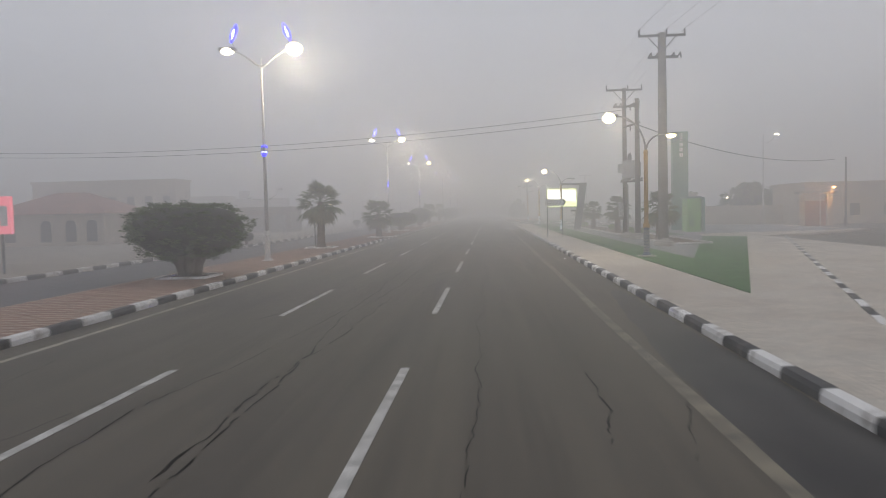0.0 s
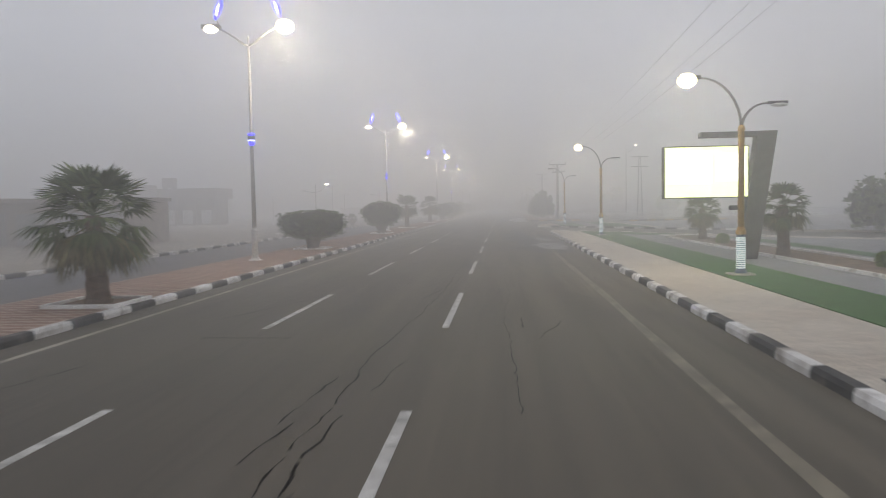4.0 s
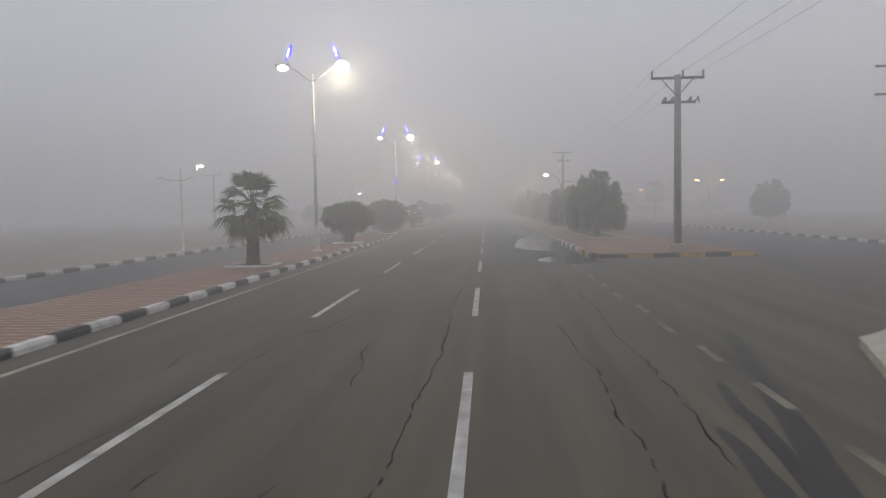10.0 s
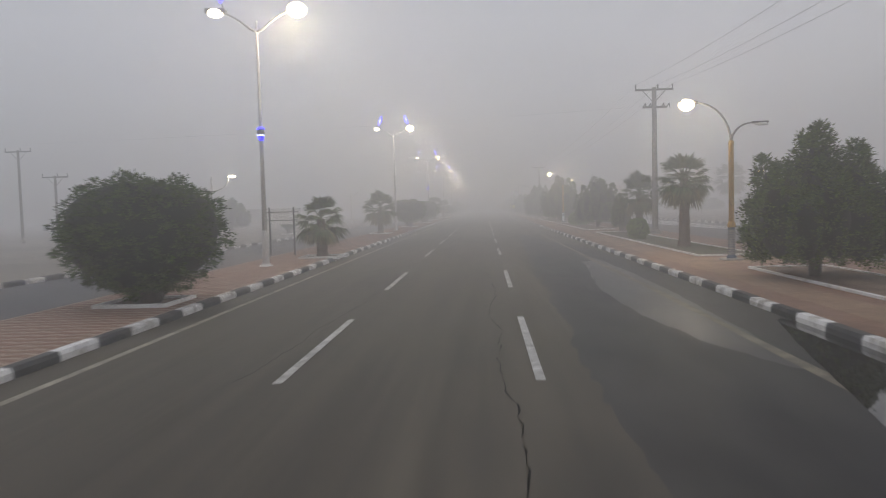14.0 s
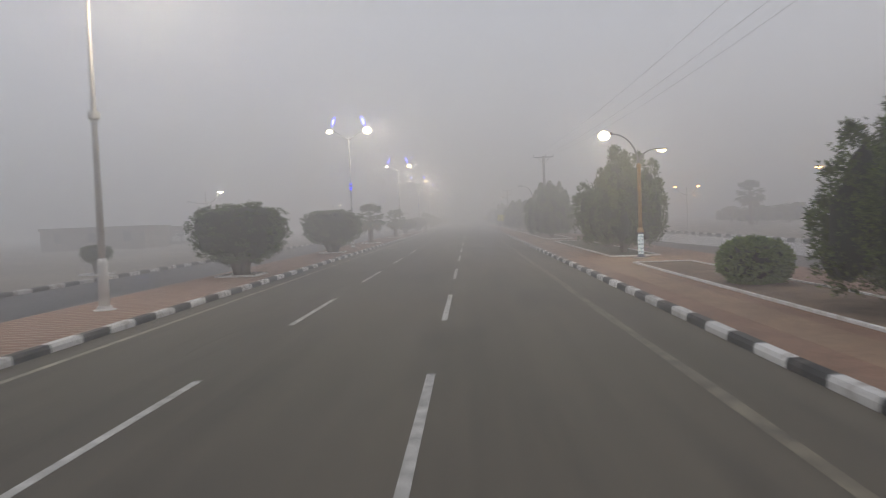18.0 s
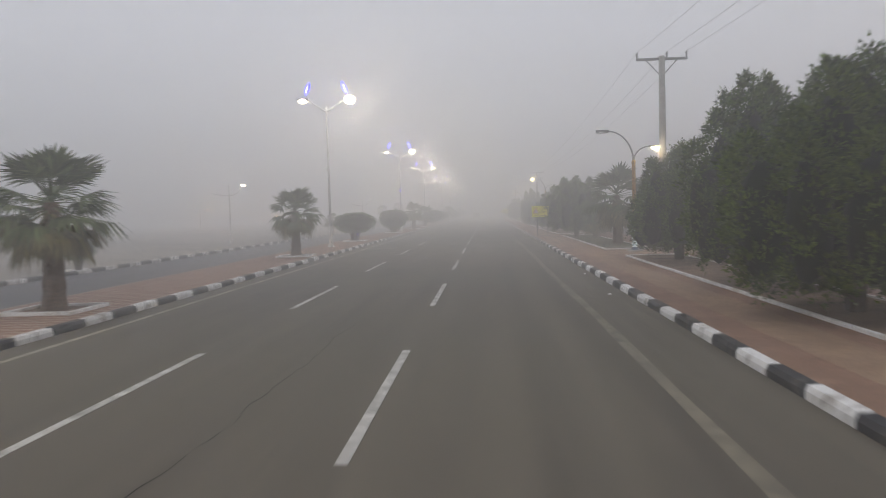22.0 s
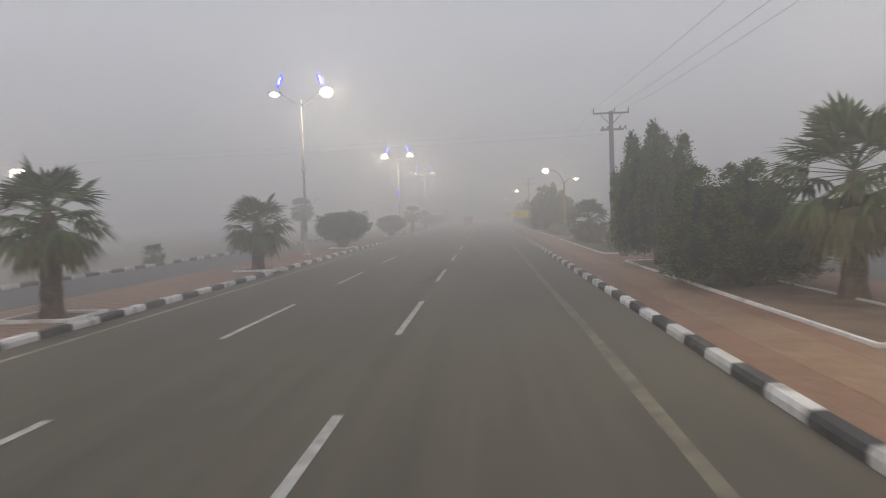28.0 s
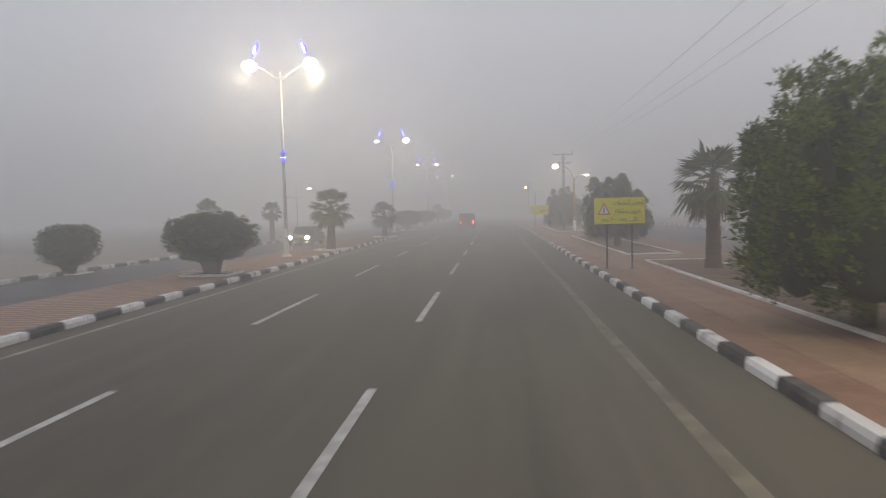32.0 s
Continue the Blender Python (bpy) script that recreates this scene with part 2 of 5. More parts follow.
LEAF_TRIM = leaf_material("clipped_leaves", (0.018, 0.04, 0.006), (0.072, 0.12, 0.018))
LEAF_TREE = leaf_material("tree_leaves", (0.022, 0.042, 0.006), (0.098, 0.145, 0.02))
LEAF_SHRUB = leaf_material("light_shrub_leaves", (0.09, 0.155, 0.034), (0.2, 0.28, 0.066))
# Near-black: the shade deep inside a crown, put into its colour.
CROWN_SHADE = mottled("crown_inner_shade", (0.004, 0.008, 0.003), (0.012, 0.02, 0.007), 4, 30, 0.9)
FROND = leaf_material("palm_fronds", (0.045, 0.07, 0.024), (0.12, 0.15, 0.06))
FROND_DRY = leaf_material("dry_fronds", (0.075, 0.07, 0.028), (0.17, 0.145, 0.062))
SIGN_YELLOW = mottled("sign_yellow", (0.76, 0.7, 0.035), (0.84, 0.78, 0.05), 2, 40, 0.5, bumps=0)
SIGN_WHITE = mottled("sign_white", (0.76, 0.76, 0.76), (0.84, 0.84, 0.84), 2, 40, 0.5, bumps=0)
INK = mottled("sign_ink", (0.012, 0.012, 0.014), (0.025, 0.025, 0.028), 4, 40, 0.5, bumps=0)
SIGN_RED = mottled("sign_red", (0.5, 0.05, 0.03), (0.6, 0.08, 0.05), 4, 40, 0.5, bumps=0)
PANEL_GREEN = mottled("teal_green_panel", (0.03, 0.17, 0.105), (0.045, 0.22, 0.14), 0.6, 40, 0.4, bumps=0)
PANEL_LIME = mottled("lime_green_panel", (0.11, 0.36, 0.05), (0.14, 0.42, 0.07), 0.8, 40, 0.45, bumps=0)
RENDER_BEIGE = mottled("beige_render", (0.44, 0.38, 0.31), (0.55, 0.48, 0.4), 0.5, 30, 0.9)
RENDER_GREY = mottled("grey_brown_render", (0.2, 0.17, 0.145), (0.28, 0.24, 0.2), 0.4, 30, 0.9)
ROOF_RED = mottled("faded_red_roof", (0.2, 0.085, 0.065), (0.29, 0.13, 0.1), 0.8, 30, 0.85)
DARK_OPENING = mottled("dark_window", (0.03, 0.028, 0.028), (0.06, 0.055, 0.05), 1, 20, 0.3, bumps=0)
CAR_WHITE = mottled("car_white", (0.5, 0.5, 0.49), (0.6, 0.6, 0.59), 1, 20, 0.3, bumps=0)
RUBBER = mottled("rubber", (0.015, 0.015, 0.015), (0.03, 0.03, 0.03), 6, 40, 0.85)
LAMP_WARM = glowing("warm_lamp_glass", (1.0, 0.8, 0.42), 9)
LAMP_DIM = glowing("faint_lamp_glass", (1.0, 0.88, 0.62), 12)
LAMP_FAR = glowing("dim_lamp_glass", (1.0, 0.86, 0.62), 14)
LAMP_ORANGE = glowing("sodium_lamp_glass", (1.0, 0.45, 0.14), 14)
NEON_BLUE = glowing("blue_neon", (0.012, 0.01, 1.0), 9)
NEON_CORE = glowing("blue_white_neon", (0.5, 0.55, 1.0), 7)
SCREEN = glowing("bright_billboard", (0.85, 0.95, 0.42), 2.2)
SCREEN_WHITE = glowing("bright_billboard_panel", (1.0, 1.0, 0.85), 3.2)
# Reflective white tiles, no lamp: emission stands for the light they throw back.
TILE_GLINT = glowing("reflective_tile_glow", (0.85, 0.97, 0.95), 0.6)
SIGN_PINK = glowing("pink_lit_sign", (0.9, 0.25, 0.3), 0.7)
TAIL_RED = glowing("tail_lamp", (1.0, 0.08, 0.03), 14)
HEAD_LAMP = glowing("head_lamp", (1.0, 0.86, 0.55), 90)

water_m, water_nt, water_p = shader("standing_water", 0.02, spec=0.5)
water_p.inputs["Base Color"].default_value = (0.02, 0.019, 0.016, 1)
bump(water_nt, water_p, noise_of(water_nt, 2.2, 2), 0.03, 0.01)
WATER = water_m


def thin_water():
    """A film of water so shallow that the asphalt's grain breaks it up."""
    m, nt, p = shader("thin_water_film", 0.3, spec=0.3)
    p.inputs["Base Color"].default_value = (0.045, 0.042, 0.037, 1)
    patch = ramp(nt, noise_of(nt, 1.1, 5, (1.0, 0.6, 1.0), 0.65), [(0.38, (0.16, 0.16, 0.16)), (0.62, (0.6, 0.6, 0.6))])
    nt.links.new(patch, p.inputs["Roughness"])
    bump(nt, p, noise_of(nt, 30, 3), 0.08, 0.004)
    return m


THIN_WATER = thin_water()
SHEEN = mottled("wet_sheen", (0.03, 0.028, 0.025), (0.06, 0.055, 0.05), 2.0, 40, 0.45, stretch=(1, 0.3, 1), bumps=0.15, spec=0.25, depth=0.004)

FOG = bpy.data.materials.new("fog")
FOG.use_nodes = True
fnt = FOG.node_tree
fnt.nodes.remove(fnt.nodes["Principled BSDF"])
scatter = node(fnt, "ShaderNodeVolumeScatter", Density=0.0135, Anisotropy=0.7)
scatter.inputs["Color"].default_value = (0.985, 0.985, 0.985, 1)
fnt.links.new(scatter.outputs[0], fnt.nodes["Material Output"].inputs["Volume"])


# ---- mesh helpers ----
def mesh_of(name, bm, material, smooth=False):
    me = bpy.data.meshes.new(name)
    bm.to_mesh(me)
    bm.free()
    me.materials.append(material)
    if smooth:
        me.polygons.foreach_set("use_smooth", [True] * len(me.polygons))
    return me


def part(name, bm, material, parent=None, label="", smooth=False, kind=""):
    """Links a bmesh as one mesh object, under parent if one is given."""
    ob = new(name, mesh_of(name, bm, material, smooth))
    if parent is not None:
        ob.parent = parent
    return tagged(ob, label=label, kind=kind)


def thing(name, x, y, z, label, category, group="", turn=0.0, kind=""):
    ob = new(name)
    ob.empty_display_size = 0.3
    ob.matrix_world = pose(x, y, z, 0, 0, turn)
    return tagged(ob, label, category, group, kind)


def block(lo, hi, bevel=0.0, bm=None):
    b = bm or bmesh.new()
    r = bmesh.ops.create_cube(b, size=1)
    for v in r["verts"]:
        for i in range(3):
            v.co[i] = lo[i] if v.co[i] < 0 else hi[i]
    if bevel:
        edges = list({e for v in r["verts"] for e in v.link_edges})
        bmesh.ops.bevel(b, geom=edges, offset=bevel, segments=1, affect="EDGES")
    return b


def prism(points, z0, z1, bm=None):
    """An upright slab over a flat outline given counter-clockwise."""
    b = bm or bmesh.new()
    low = [b.verts.new((x, y, z0)) for x, y in points]
    top = [b.verts.new((x, y, z1)) for x, y in points]
    b.faces.new(top)
    b.faces.new(low[::-1])
    n = len(points)
    for i in range(n):
        j = (i + 1) % n
        b.faces.new((low[i], low[j], top[j], top[i]))
    return b


def tube(points, radii, sides=8, bm=None, cap=True):
    """A round bar along a line of points with a radius at each."""
    b = bm or bmesh.new()
    rings = []
    for i, (q, r) in enumerate(zip(points, radii)):
        q = Vector(q)
        d = (Vector(points[min(i + 1, len(points) - 1)]) - Vector(points[max(i - 1, 0)])).normalized()
        side = d.cross(Vector((0, 1, 0)) if abs(d.y) < 0.9 else Vector((1, 0, 0))).normalized()
        up = side.cross(d)
        rings.append([b.verts.new(q + (side * math.cos(a) + up * math.sin(a)) * r)
                      for a in (2 * math.pi * k / sides for k in range(sides))])
    for lo, hi in zip(rings, rings[1:]):
        for k in range(sides):
            b.faces.new((lo[k], lo[(k + 1) % sides], hi[(k + 1) % sides], hi[k]))
    if cap:
        b.faces.new(rings[0][::-1])
        b.faces.new(rings[-1])
    return b


def lathe(profile, sides=16, bm=None):
    """A turned solid about the z axis from (radius, height) pairs."""
    return tube([(0, 0, z) for _, z in profile], [max(r, 0.001) for r, _ in profile], sides, bm)


def mesh_from(name, verts, faces, material):
    me = bpy.data.meshes.new(name)
    me.from_pydata(verts, [], faces)
    me.materials.append(material)
    return me


# ---- fog and ground ----
fog_bank = new("fog", mesh_of("fog", block((-420, -130, -0.8), (420, 1000, 26)), FOG))
fog_bank.display_type = "WIRE"
tagged(fog_bank, "dense grey morning fog lying over the road", "fog", kind="stuff")

ground = part("ground", block((-1500, -900, -1.0), (1500, 2500, -0.06)), SAND, kind="structure")
tagged(ground, "pale dusty desert sand around the road", "ground")
road = part("road", block((-8.72, -120, -0.5), (3.86, 1000, 0.0)), ASPHALT, kind="structure")
tagged(road, "worn grey-brown asphalt carriageway with cracks", "road")
side_road = part("side_road", prism([(3.86, -120), (90, -120), (90, 157), (3.86, 157)], -0.5, -0.002), ASPHALT, kind="structure")
tagged(side_road, "worn asphalt side streets and junction", "road")
service_road = part("service_road", block((11.15, 157, -0.5), (20.9, 1000, -0.003)), DARK_ASPHALT, kind="structure")
tagged(service_road, "dark asphalt service road behind the pavement", "road")
far_road = part("far_road", block((-17.9, -120, -0.5), (-12.2, 1000, -0.001)), DARK_ASPHALT, kind="structure")
tagged(far_road, "asphalt carriageway across the median", "road")
median = part("median", block((-12.2, -120, -0.5), (-8.9, 1000, 0.15)), MEDIAN_PAVING, kind="structure")
tagged(median, "median strip paved in wavy red and pale courses", "median")

ZIG = 12
course_verts = [(-12.1 + 3.1 * i / ZIG, (0.1 if i % 2 else 0.0) + w, z) for z in (0.13, 0.156) for w in (0.0, 0.19) for i in range(ZIG + 1)]
N1 = ZIG + 1
course_faces = []
for i in range(ZIG):
    course_faces += [(2 * N1 + i, 2 * N1 + i + 1, 3 * N1 + i + 1, 3 * N1 + i), (i, i + 1, 2 * N1 + i + 1, 2 * N1 + i), (3 * N1 + i, 3 * N1 + i + 1, N1 + i + 1, N1 + i)]
course_mesh = mesh_from("paver_course", course_verts, course_faces, COURSE_RED)
for k in range(300):
    o = new("paver_course", course_mesh)
    o.parent = median
    o.location = (0, 6 + 0.36 * k, 0)
far_verts, far_faces = [], []
for k in range(1300):
    y = -20 + 0.36 * k if k < 72 else 114 + 0.36 * (k - 72)
    at = len(far_verts)
    far_verts += [(a, b + y, c) for a, b, c in course_verts]
    far_faces += [tuple(at + q for q in f) for f in course_faces]
o = new("paver_courses", mesh_from("paver_courses", far_verts, far_faces, COURSE_RED))
o.parent = median
tagged(o, kind="stuff")


def rounded(points, radius=1.5, steps=5):
    """The outline with each corner rounded."""
    out = []
    n = len(points)
    for i in range(n):
        p, a, b = (Vector(points[k % n]) for k in (i, i - 1, i + 1))
        ra = min(radius, (a - p).length * 0.45, (b - p).length * 0.45)
        s, e = p + (a - p).normalized() * ra, p + (b - p).normalized() * ra
        for k in range(steps + 1):
            u = k / steps
            out.append(tuple((1 - u) ** 2 * s + 2 * u * (1 - u) * p + u * u * e))
    return out


# pavement before the junction: pale slabs, a strip of turf, grey slabs behind
pavement_a = part("pavement", prism([(4.06, -120), (16.5, -60), (19.0, 52), (30, 60), (30, 79), (13.4, 100.6), (10.1, 106.4), (7, 110.4), (5.5, 112.0), (4.4, 112.0), (4.06, 111)], -0.4, 0.15), WALK_PALE, kind="structure")
tagged(pavement_a, "pale concrete-paver pavement beside the turf", "pavement")
turf = part("turf_strip", prism([(6.35, 18.2), (17.4, 51), (14.9, 52.5), (8.3, 30.4), (8.3, 101.6), (13.0, 97.0), (13.2, 98.8), (8.9, 105.4), (6.2, 108.5)], 0.1, 0.175), TURF)
tagged(turf, "bright green artificial turf strip in the pavement", "turf")
grey_slabs = part("grey_paving", prism([(8.3, 30.4), (14.9, 52.5), (16, 58), (29, 61), (29, 78.5), (13, 96.8), (8.3, 101.5)], 0.1, 0.164), WALK_GREY, kind="structure")
tagged(grey_slabs, "grey paver area behind the turf", "pavement")
turf_back = part("turf_strip", prism([(13.6, 56), (14.6, 56), (14.6, 94), (13.6, 94)], 0.1, 0.178), TURF)
tagged(turf_back, "narrow green turf strip beside a planted bed", "turf")

# island between the two mouths of the side street
island = part("pavement", prism([(4.3, 126.75), (5.2, 126.0), (6.5, 124.4), (17.6, 110.8), (40, 83.4), (40, 141), (14.5, 141), (8.5, 138.9), (5, 135.8), (4.05, 133), (3.93, 131), (4.0, 128)], -0.4, 0.15), WALK_PALE, kind="structure")
tagged(island, "pale paved traffic island with turf", "pavement")
island_turf = part("turf_strip", prism([(6.05, 125.8), (8.25, 123.0), (8.4, 131), (8.2, 138.2), (6.0, 136.8)], 0.1, 0.175), TURF)
tagged(island_turf, "green artificial turf on the island", "turf")
island_turf_b = part("turf_strip", prism([(10.3, 121.0), (13.4, 117.2), (12.9, 130), (11.5, 139.6), (9.8, 139.0)], 0.1, 0.175), TURF)
tagged(island_turf_b, "second strip of green turf on the island", "turf")
island_path = part("grey_paving", prism([(8.3, 123.0), (10.2, 120.8), (10.0, 131), (9.7, 138.9), (8.25, 138.2), (8.45, 131)], 0.1, 0.166), WALK_GREY, kind="structure")
tagged(island_path, "grey paver path between the turf strips", "pavement")
island_back = part("grey_paving", prism([(14.6, 116.0), (39.5, 85.0), (39.5, 140.5), (14.8, 140.5), (13.0, 139.8), (13.9, 130)], 0.1, 0.165), WALK_GREY, kind="structure")
tagged(island_back, "grey paved area at the back of the island", "pavement")

# pavement beyond the junction: red pavers with a tan band
pavement_b = part("pavement", prism(rounded([(4.06, 157.5), (11.1, 158.6), (11.1, 1000), (4.06, 1000)], 0.9), -0.4, 0.15), WALK_RED, kind="structure")
tagged(pavement_b, "red-brown paver pavement along the road", "pavement")
bm = bmesh.new()
for y0 in range(160, 520, 12):
    prism([(4.75, y0), (5.75, y0), (5.75, y0 + 12), (4.75, y0 + 12)], 0.1, 0.1525, bm)
for gap in (201, 260.5, 318.5, 376, 428.5, 455):
    prism([(5.76, gap - 1.4), (10.6, gap - 1.4), (10.6, gap + 1.4), (5.76, gap + 1.4)], 0.1, 0.1525, bm)
part("tan_pavers", bm, WALK_TAN, pavement_b, "tan paver bands", kind="stuff")

# ---- road markings ----
def dash_ends():
    return [22.14 + 11.37 * n for n in range(-5, 9)] + [122.9 + 11.12 * n for n in range(1, 8)] + [214.7, 226.1] + [237.9 + 11.43 * n for n in range(40)]


dash_mesh = mesh_of("lane_dash", block((-0.065, -5.6, -0.002), (0.065, 0.0, 0.004)), LINE_WHITE)
for x in (-4.72, -1.2):
    lane = thing("lane_line", x, 0, 0.0, "broken white lane line worn by traffic", "lane line", kind="structure")
    for y in dash_ends():
        d = new("lane_dash", dash_mesh)
        d.parent = lane
        d.location = (0, y, 0.001)


def ribbon(points, width, material, name, parent, z=0.003, label="", kind=""):
    """A flat painted or cracked strip along a line."""
    bm = bmesh.new()
    rows = []
    for i, (x, y) in enumerate(points):
        w = width(i) if callable(width) else width
        rows.append((bm.verts.new((x - w / 2, y, z)), bm.verts.new((x + w / 2, y, z))))
    for a, b in zip(rows, rows[1:]):
        bm.faces.new((a[0], a[1], b[1], b[0]))
    return part(name, bm, material, parent, label, kind=kind)


edge_left = thing("edge_line", 0, 0, 0, "solid cream edge line beside the median", "edge line", kind="structure")
ribbon([(-7.96, y) for y in range(-60, 620, 4)], 0.14, LINE_PALE, "painted_line", edge_left)
edge_right = thing("edge_line", 0, 0, 0, "solid cream edge line, dusty and worn", "edge line", kind="structure")
for a, b in ((-60, 112), (168, 620)):
    ribbon([(2.47 + 0.02 * math.sin(y * 0.3), y) for y in range(a, b, 2)], lambda i: 0.19 + 0.025 * math.sin(i * 1.7), LINE_CREAM, "painted_line", edge_right)
for k in range(15):
    y = 119.3 + 2.56 * k
    ribbon([(2.47 + 0.05 * math.sin(y), y), (2.5 + 0.05 * math.sin(y), y + 1.25)], 0.13, LINE_CREAM, "painted_line", edge_right)

rng = random.Random(7)
crack_verts, crack_faces = [], []


def crack(x, y, length, drift, width):
    """A wandering crack along the road, as a thin dark ribbon."""
    px, py, k = x, y, 0
    prev = None
    while k < length:
        step = rng.uniform(0.1, 0.32)
        px += drift * step + rng.uniform(-0.04, 0.04)
        py += step
        k += step
        w = width * rng.uniform(0.15, 0.85)
        here = len(crack_verts)
        crack_verts.extend([(px - w / 2, py, 0.0025), (px + w / 2, py, 0.0025)])
        if prev is not None and rng.random() > 0.14:
            crack_faces.append((prev, prev + 1, here + 1, here))
        prev = here


for x, y, n, d, w in ((-2.5, -6, 48, 0.005, 0.05), (-2.2, 40, 70, 0.004, 0.045), (-2.0, 108, 62, 0.01, 0.045), (-1.75, 168, 34, 0.0, 0.035),
                      (-2.9, 6, 14, 0.02, 0.06), (-3.2, 16, 22, 0.03, 0.05), (-2.6, 36, 20, 0.03, 0.05), (-3.4, 44, 9, 0.05, 0.05),
                      (-0.3, 4, 40, 0.0, 0.025), (0.1, 56, 28, 0.003, 0.025), (-5.6, 100, 30, 0.06, 0.035), (-6.4, 118, 20, 0.1, 0.03),
                      (-5.2, 70, 14, 0.05, 0.03), (0.2, 116, 22, 0.02, 0.05), (-0.2, 150, 26, -0.01, 0.05), (-0.8, 160, 18, 0.0, 0.05),
                      (-5.5, 200, 18, 0.06, 0.03), (-5.8, 240, 26, 0.06, 0.025), (-3.2, 282, 16, 0.06, 0.025), (-2.6, 268, 20, 0.05, 0.025),
                      (-6, 305, 20, 0.07, 0.025), (-5.4, 184, 10, 0.08, 0.03), (1.2, 130, 16, 0.02, 0.04), (-4.2, 8, 9, 0.1, 0.04), (-1.6, 392, 7, 0.08, 0.1),
                      (-1.0, 244, 12, -0.02, 0.02), (-2.2, 350, 18, 0.04, 0.02), (-5.6, 340, 22, 0.05, 0.02)):
    crack(x, y, n, d, w)
for k in range(26):
    crack(-2.7 + 0.9 * rng.random(), 22 + 1.4 * k, rng.uniform(1.0, 2.6), rng.uniform(0.1, 0.24), rng.uniform(0.03, 0.075))
for _ in range(60):
    crack(rng.uniform(-7.5, 2.0), rng.uniform(-5, 215), rng.uniform(0.8, 4), rng.uniform(-0.2, 0.3), rng.uniform(0.015, 0.06))
for x, y, n in ((-1.2, 338.9, 1.7), (-5.6, 61.0, 1.7)):
    here = len(crack_verts)
    crack_verts.extend([(x, y, 0.0027), (x + n, y - 0.05, 0.0027), (x + n, y + 0.0, 0.0027), (x, y + 0.05, 0.0027)])
    crack_faces.append((here, here + 1, here + 2, here + 3))
crack_ob = new("cracks", mesh_from("cracks", crack_verts, crack_faces, CRACK))
crack_ob.parent = road
tagged(crack_ob, kind="stuff")


def blot(name, cx, cy, rx, ry, z, material, seed, rough=0.35, parent=None):
    """A flat patch with an uneven shore."""
    b = bmesh.new()
    pts = []
    for k in range(72):
        a = 2 * math.pi * k / 72
        n = 1 + rough * (noise.noise(Vector((math.cos(a) * 2.0 + seed, math.sin(a) * 2.0, seed * 0.7))) + 0.5 * noise.noise(Vector((math.cos(a) * 6 + seed, math.sin(a) * 6, 1.3))))
        pts.append(b.verts.new((min(cx + rx * n * math.cos(a), 3.855), cy + ry * n * math.sin(a), z)))
    b.faces.new(pts)
    return part(name, b, material, parent)


def pool(name, outline, z, material, seed, parent=None, wander=0.12):
    """A flat patch inside a rough outline, its shore softened and broken."""
    ring = [Vector(q) for q in outline]
    n, pts = len(ring), []
    for i in range(n):
        a, b, c, d = (ring[(i + k) % n] for k in (-1, 0, 1, 2))
        steps = max(4, int((c - b).length / 0.35))
        for k in range(steps):
            u = k / steps
            q = 0.5 * (2 * b + (c - a) * u + (2 * a - 5 * b + 4 * c - d) * u * u + (3 * b - a - 3 * c + d) * u ** 3)
            w = wander * (noise.noise(Vector((q.x * 1.5, q.y * 0.7, seed))) + 0.6 * noise.noise(Vector((q.x * 4, q.y * 2, seed + 5))))
            pts.append((min(q.x + w, 3.855), q.y + 2.5 * w))
    b = bmesh.new()
    b.faces.new([b.verts.new((x, y, z)) for x, y in pts])
    bmesh.ops.triangulate(b, faces=b.faces)
    return part(name, b, material, parent)


def streak(line, z, parent, film=None):
    """A wet wheel track along (x, y, width) points."""
    left = [(x - w / 2, y) for x, y, w in line]
    right = [(x + w / 2, y) for x, y, w in line]
    return pool("damp_area", right + left[::-1], z, film or WET, line[0][1], parent, 0.1)


wet = thing("wet_patch", 0, 0, 0, "damp dark patches and wheel tracks on the asphalt", "wet patch", kind="structure")
streak([(1.9, 90, 1.9), (1.6, 97, 1.4), (1.35, 104, 1.0), (1.25, 110, 0.85), (1.1, 116, 0.8), (1.15, 121, 0.6), (1.25, 125, 0.45), (1.35, 128, 0.3), (1.4, 131, 0.12)], 0.0015, wet)
streak([(1.35, 124, 0.2), (1.7, 128.5, 0.25), (2.2, 131.3, 0.3), (2.75, 134, 0.3), (3.4, 137, 0.2)], 0.0019, wet)
streak([(1.4, 126, 0.15), (1.7, 130, 0.2), (2.0, 133, 0.12)], 0.0022, wet)
streak([(2.5, 84, 1.6), (2.5, 88, 2.4), (2.6, 94, 2.3), (2.7, 100, 1.8), (2.7, 105.5, 0.8)], 0.0025, wet)
pool("damp_area", [(-0.15, 99.2), (0.25, 97.6), (1.0, 97.3), (1.35, 99), (1.05, 101.5), (0.7, 103), (0.6, 106), (0.3, 110), (0.1, 108), (0.0, 103)], 0.0021, WET, 33, wet, 0.12)
pool("damp_area", [(-0.4, 88.2), (0.4, 87.4), (1.2, 87.8), (1.0, 89.0), (0.2, 89.1)], 0.0021, WET, 34, wet, 0.1)
pool("damp_area", [(0.1, 205), (1.4, 204), (2.6, 205), (2.2, 215), (1.9, 223), (1.7, 227), (1.25, 231), (0.85, 232.6), (0.55, 228), (0.35, 223), (0.15, 214)], 0.0028, WET, 35, wet, 0.06)
streak([(3.2, -6, 1.1), (3.2, 8, 1.25), (3.3, 14, 0.9), (3.5, 20, 0.4)], 0.0019, wet)
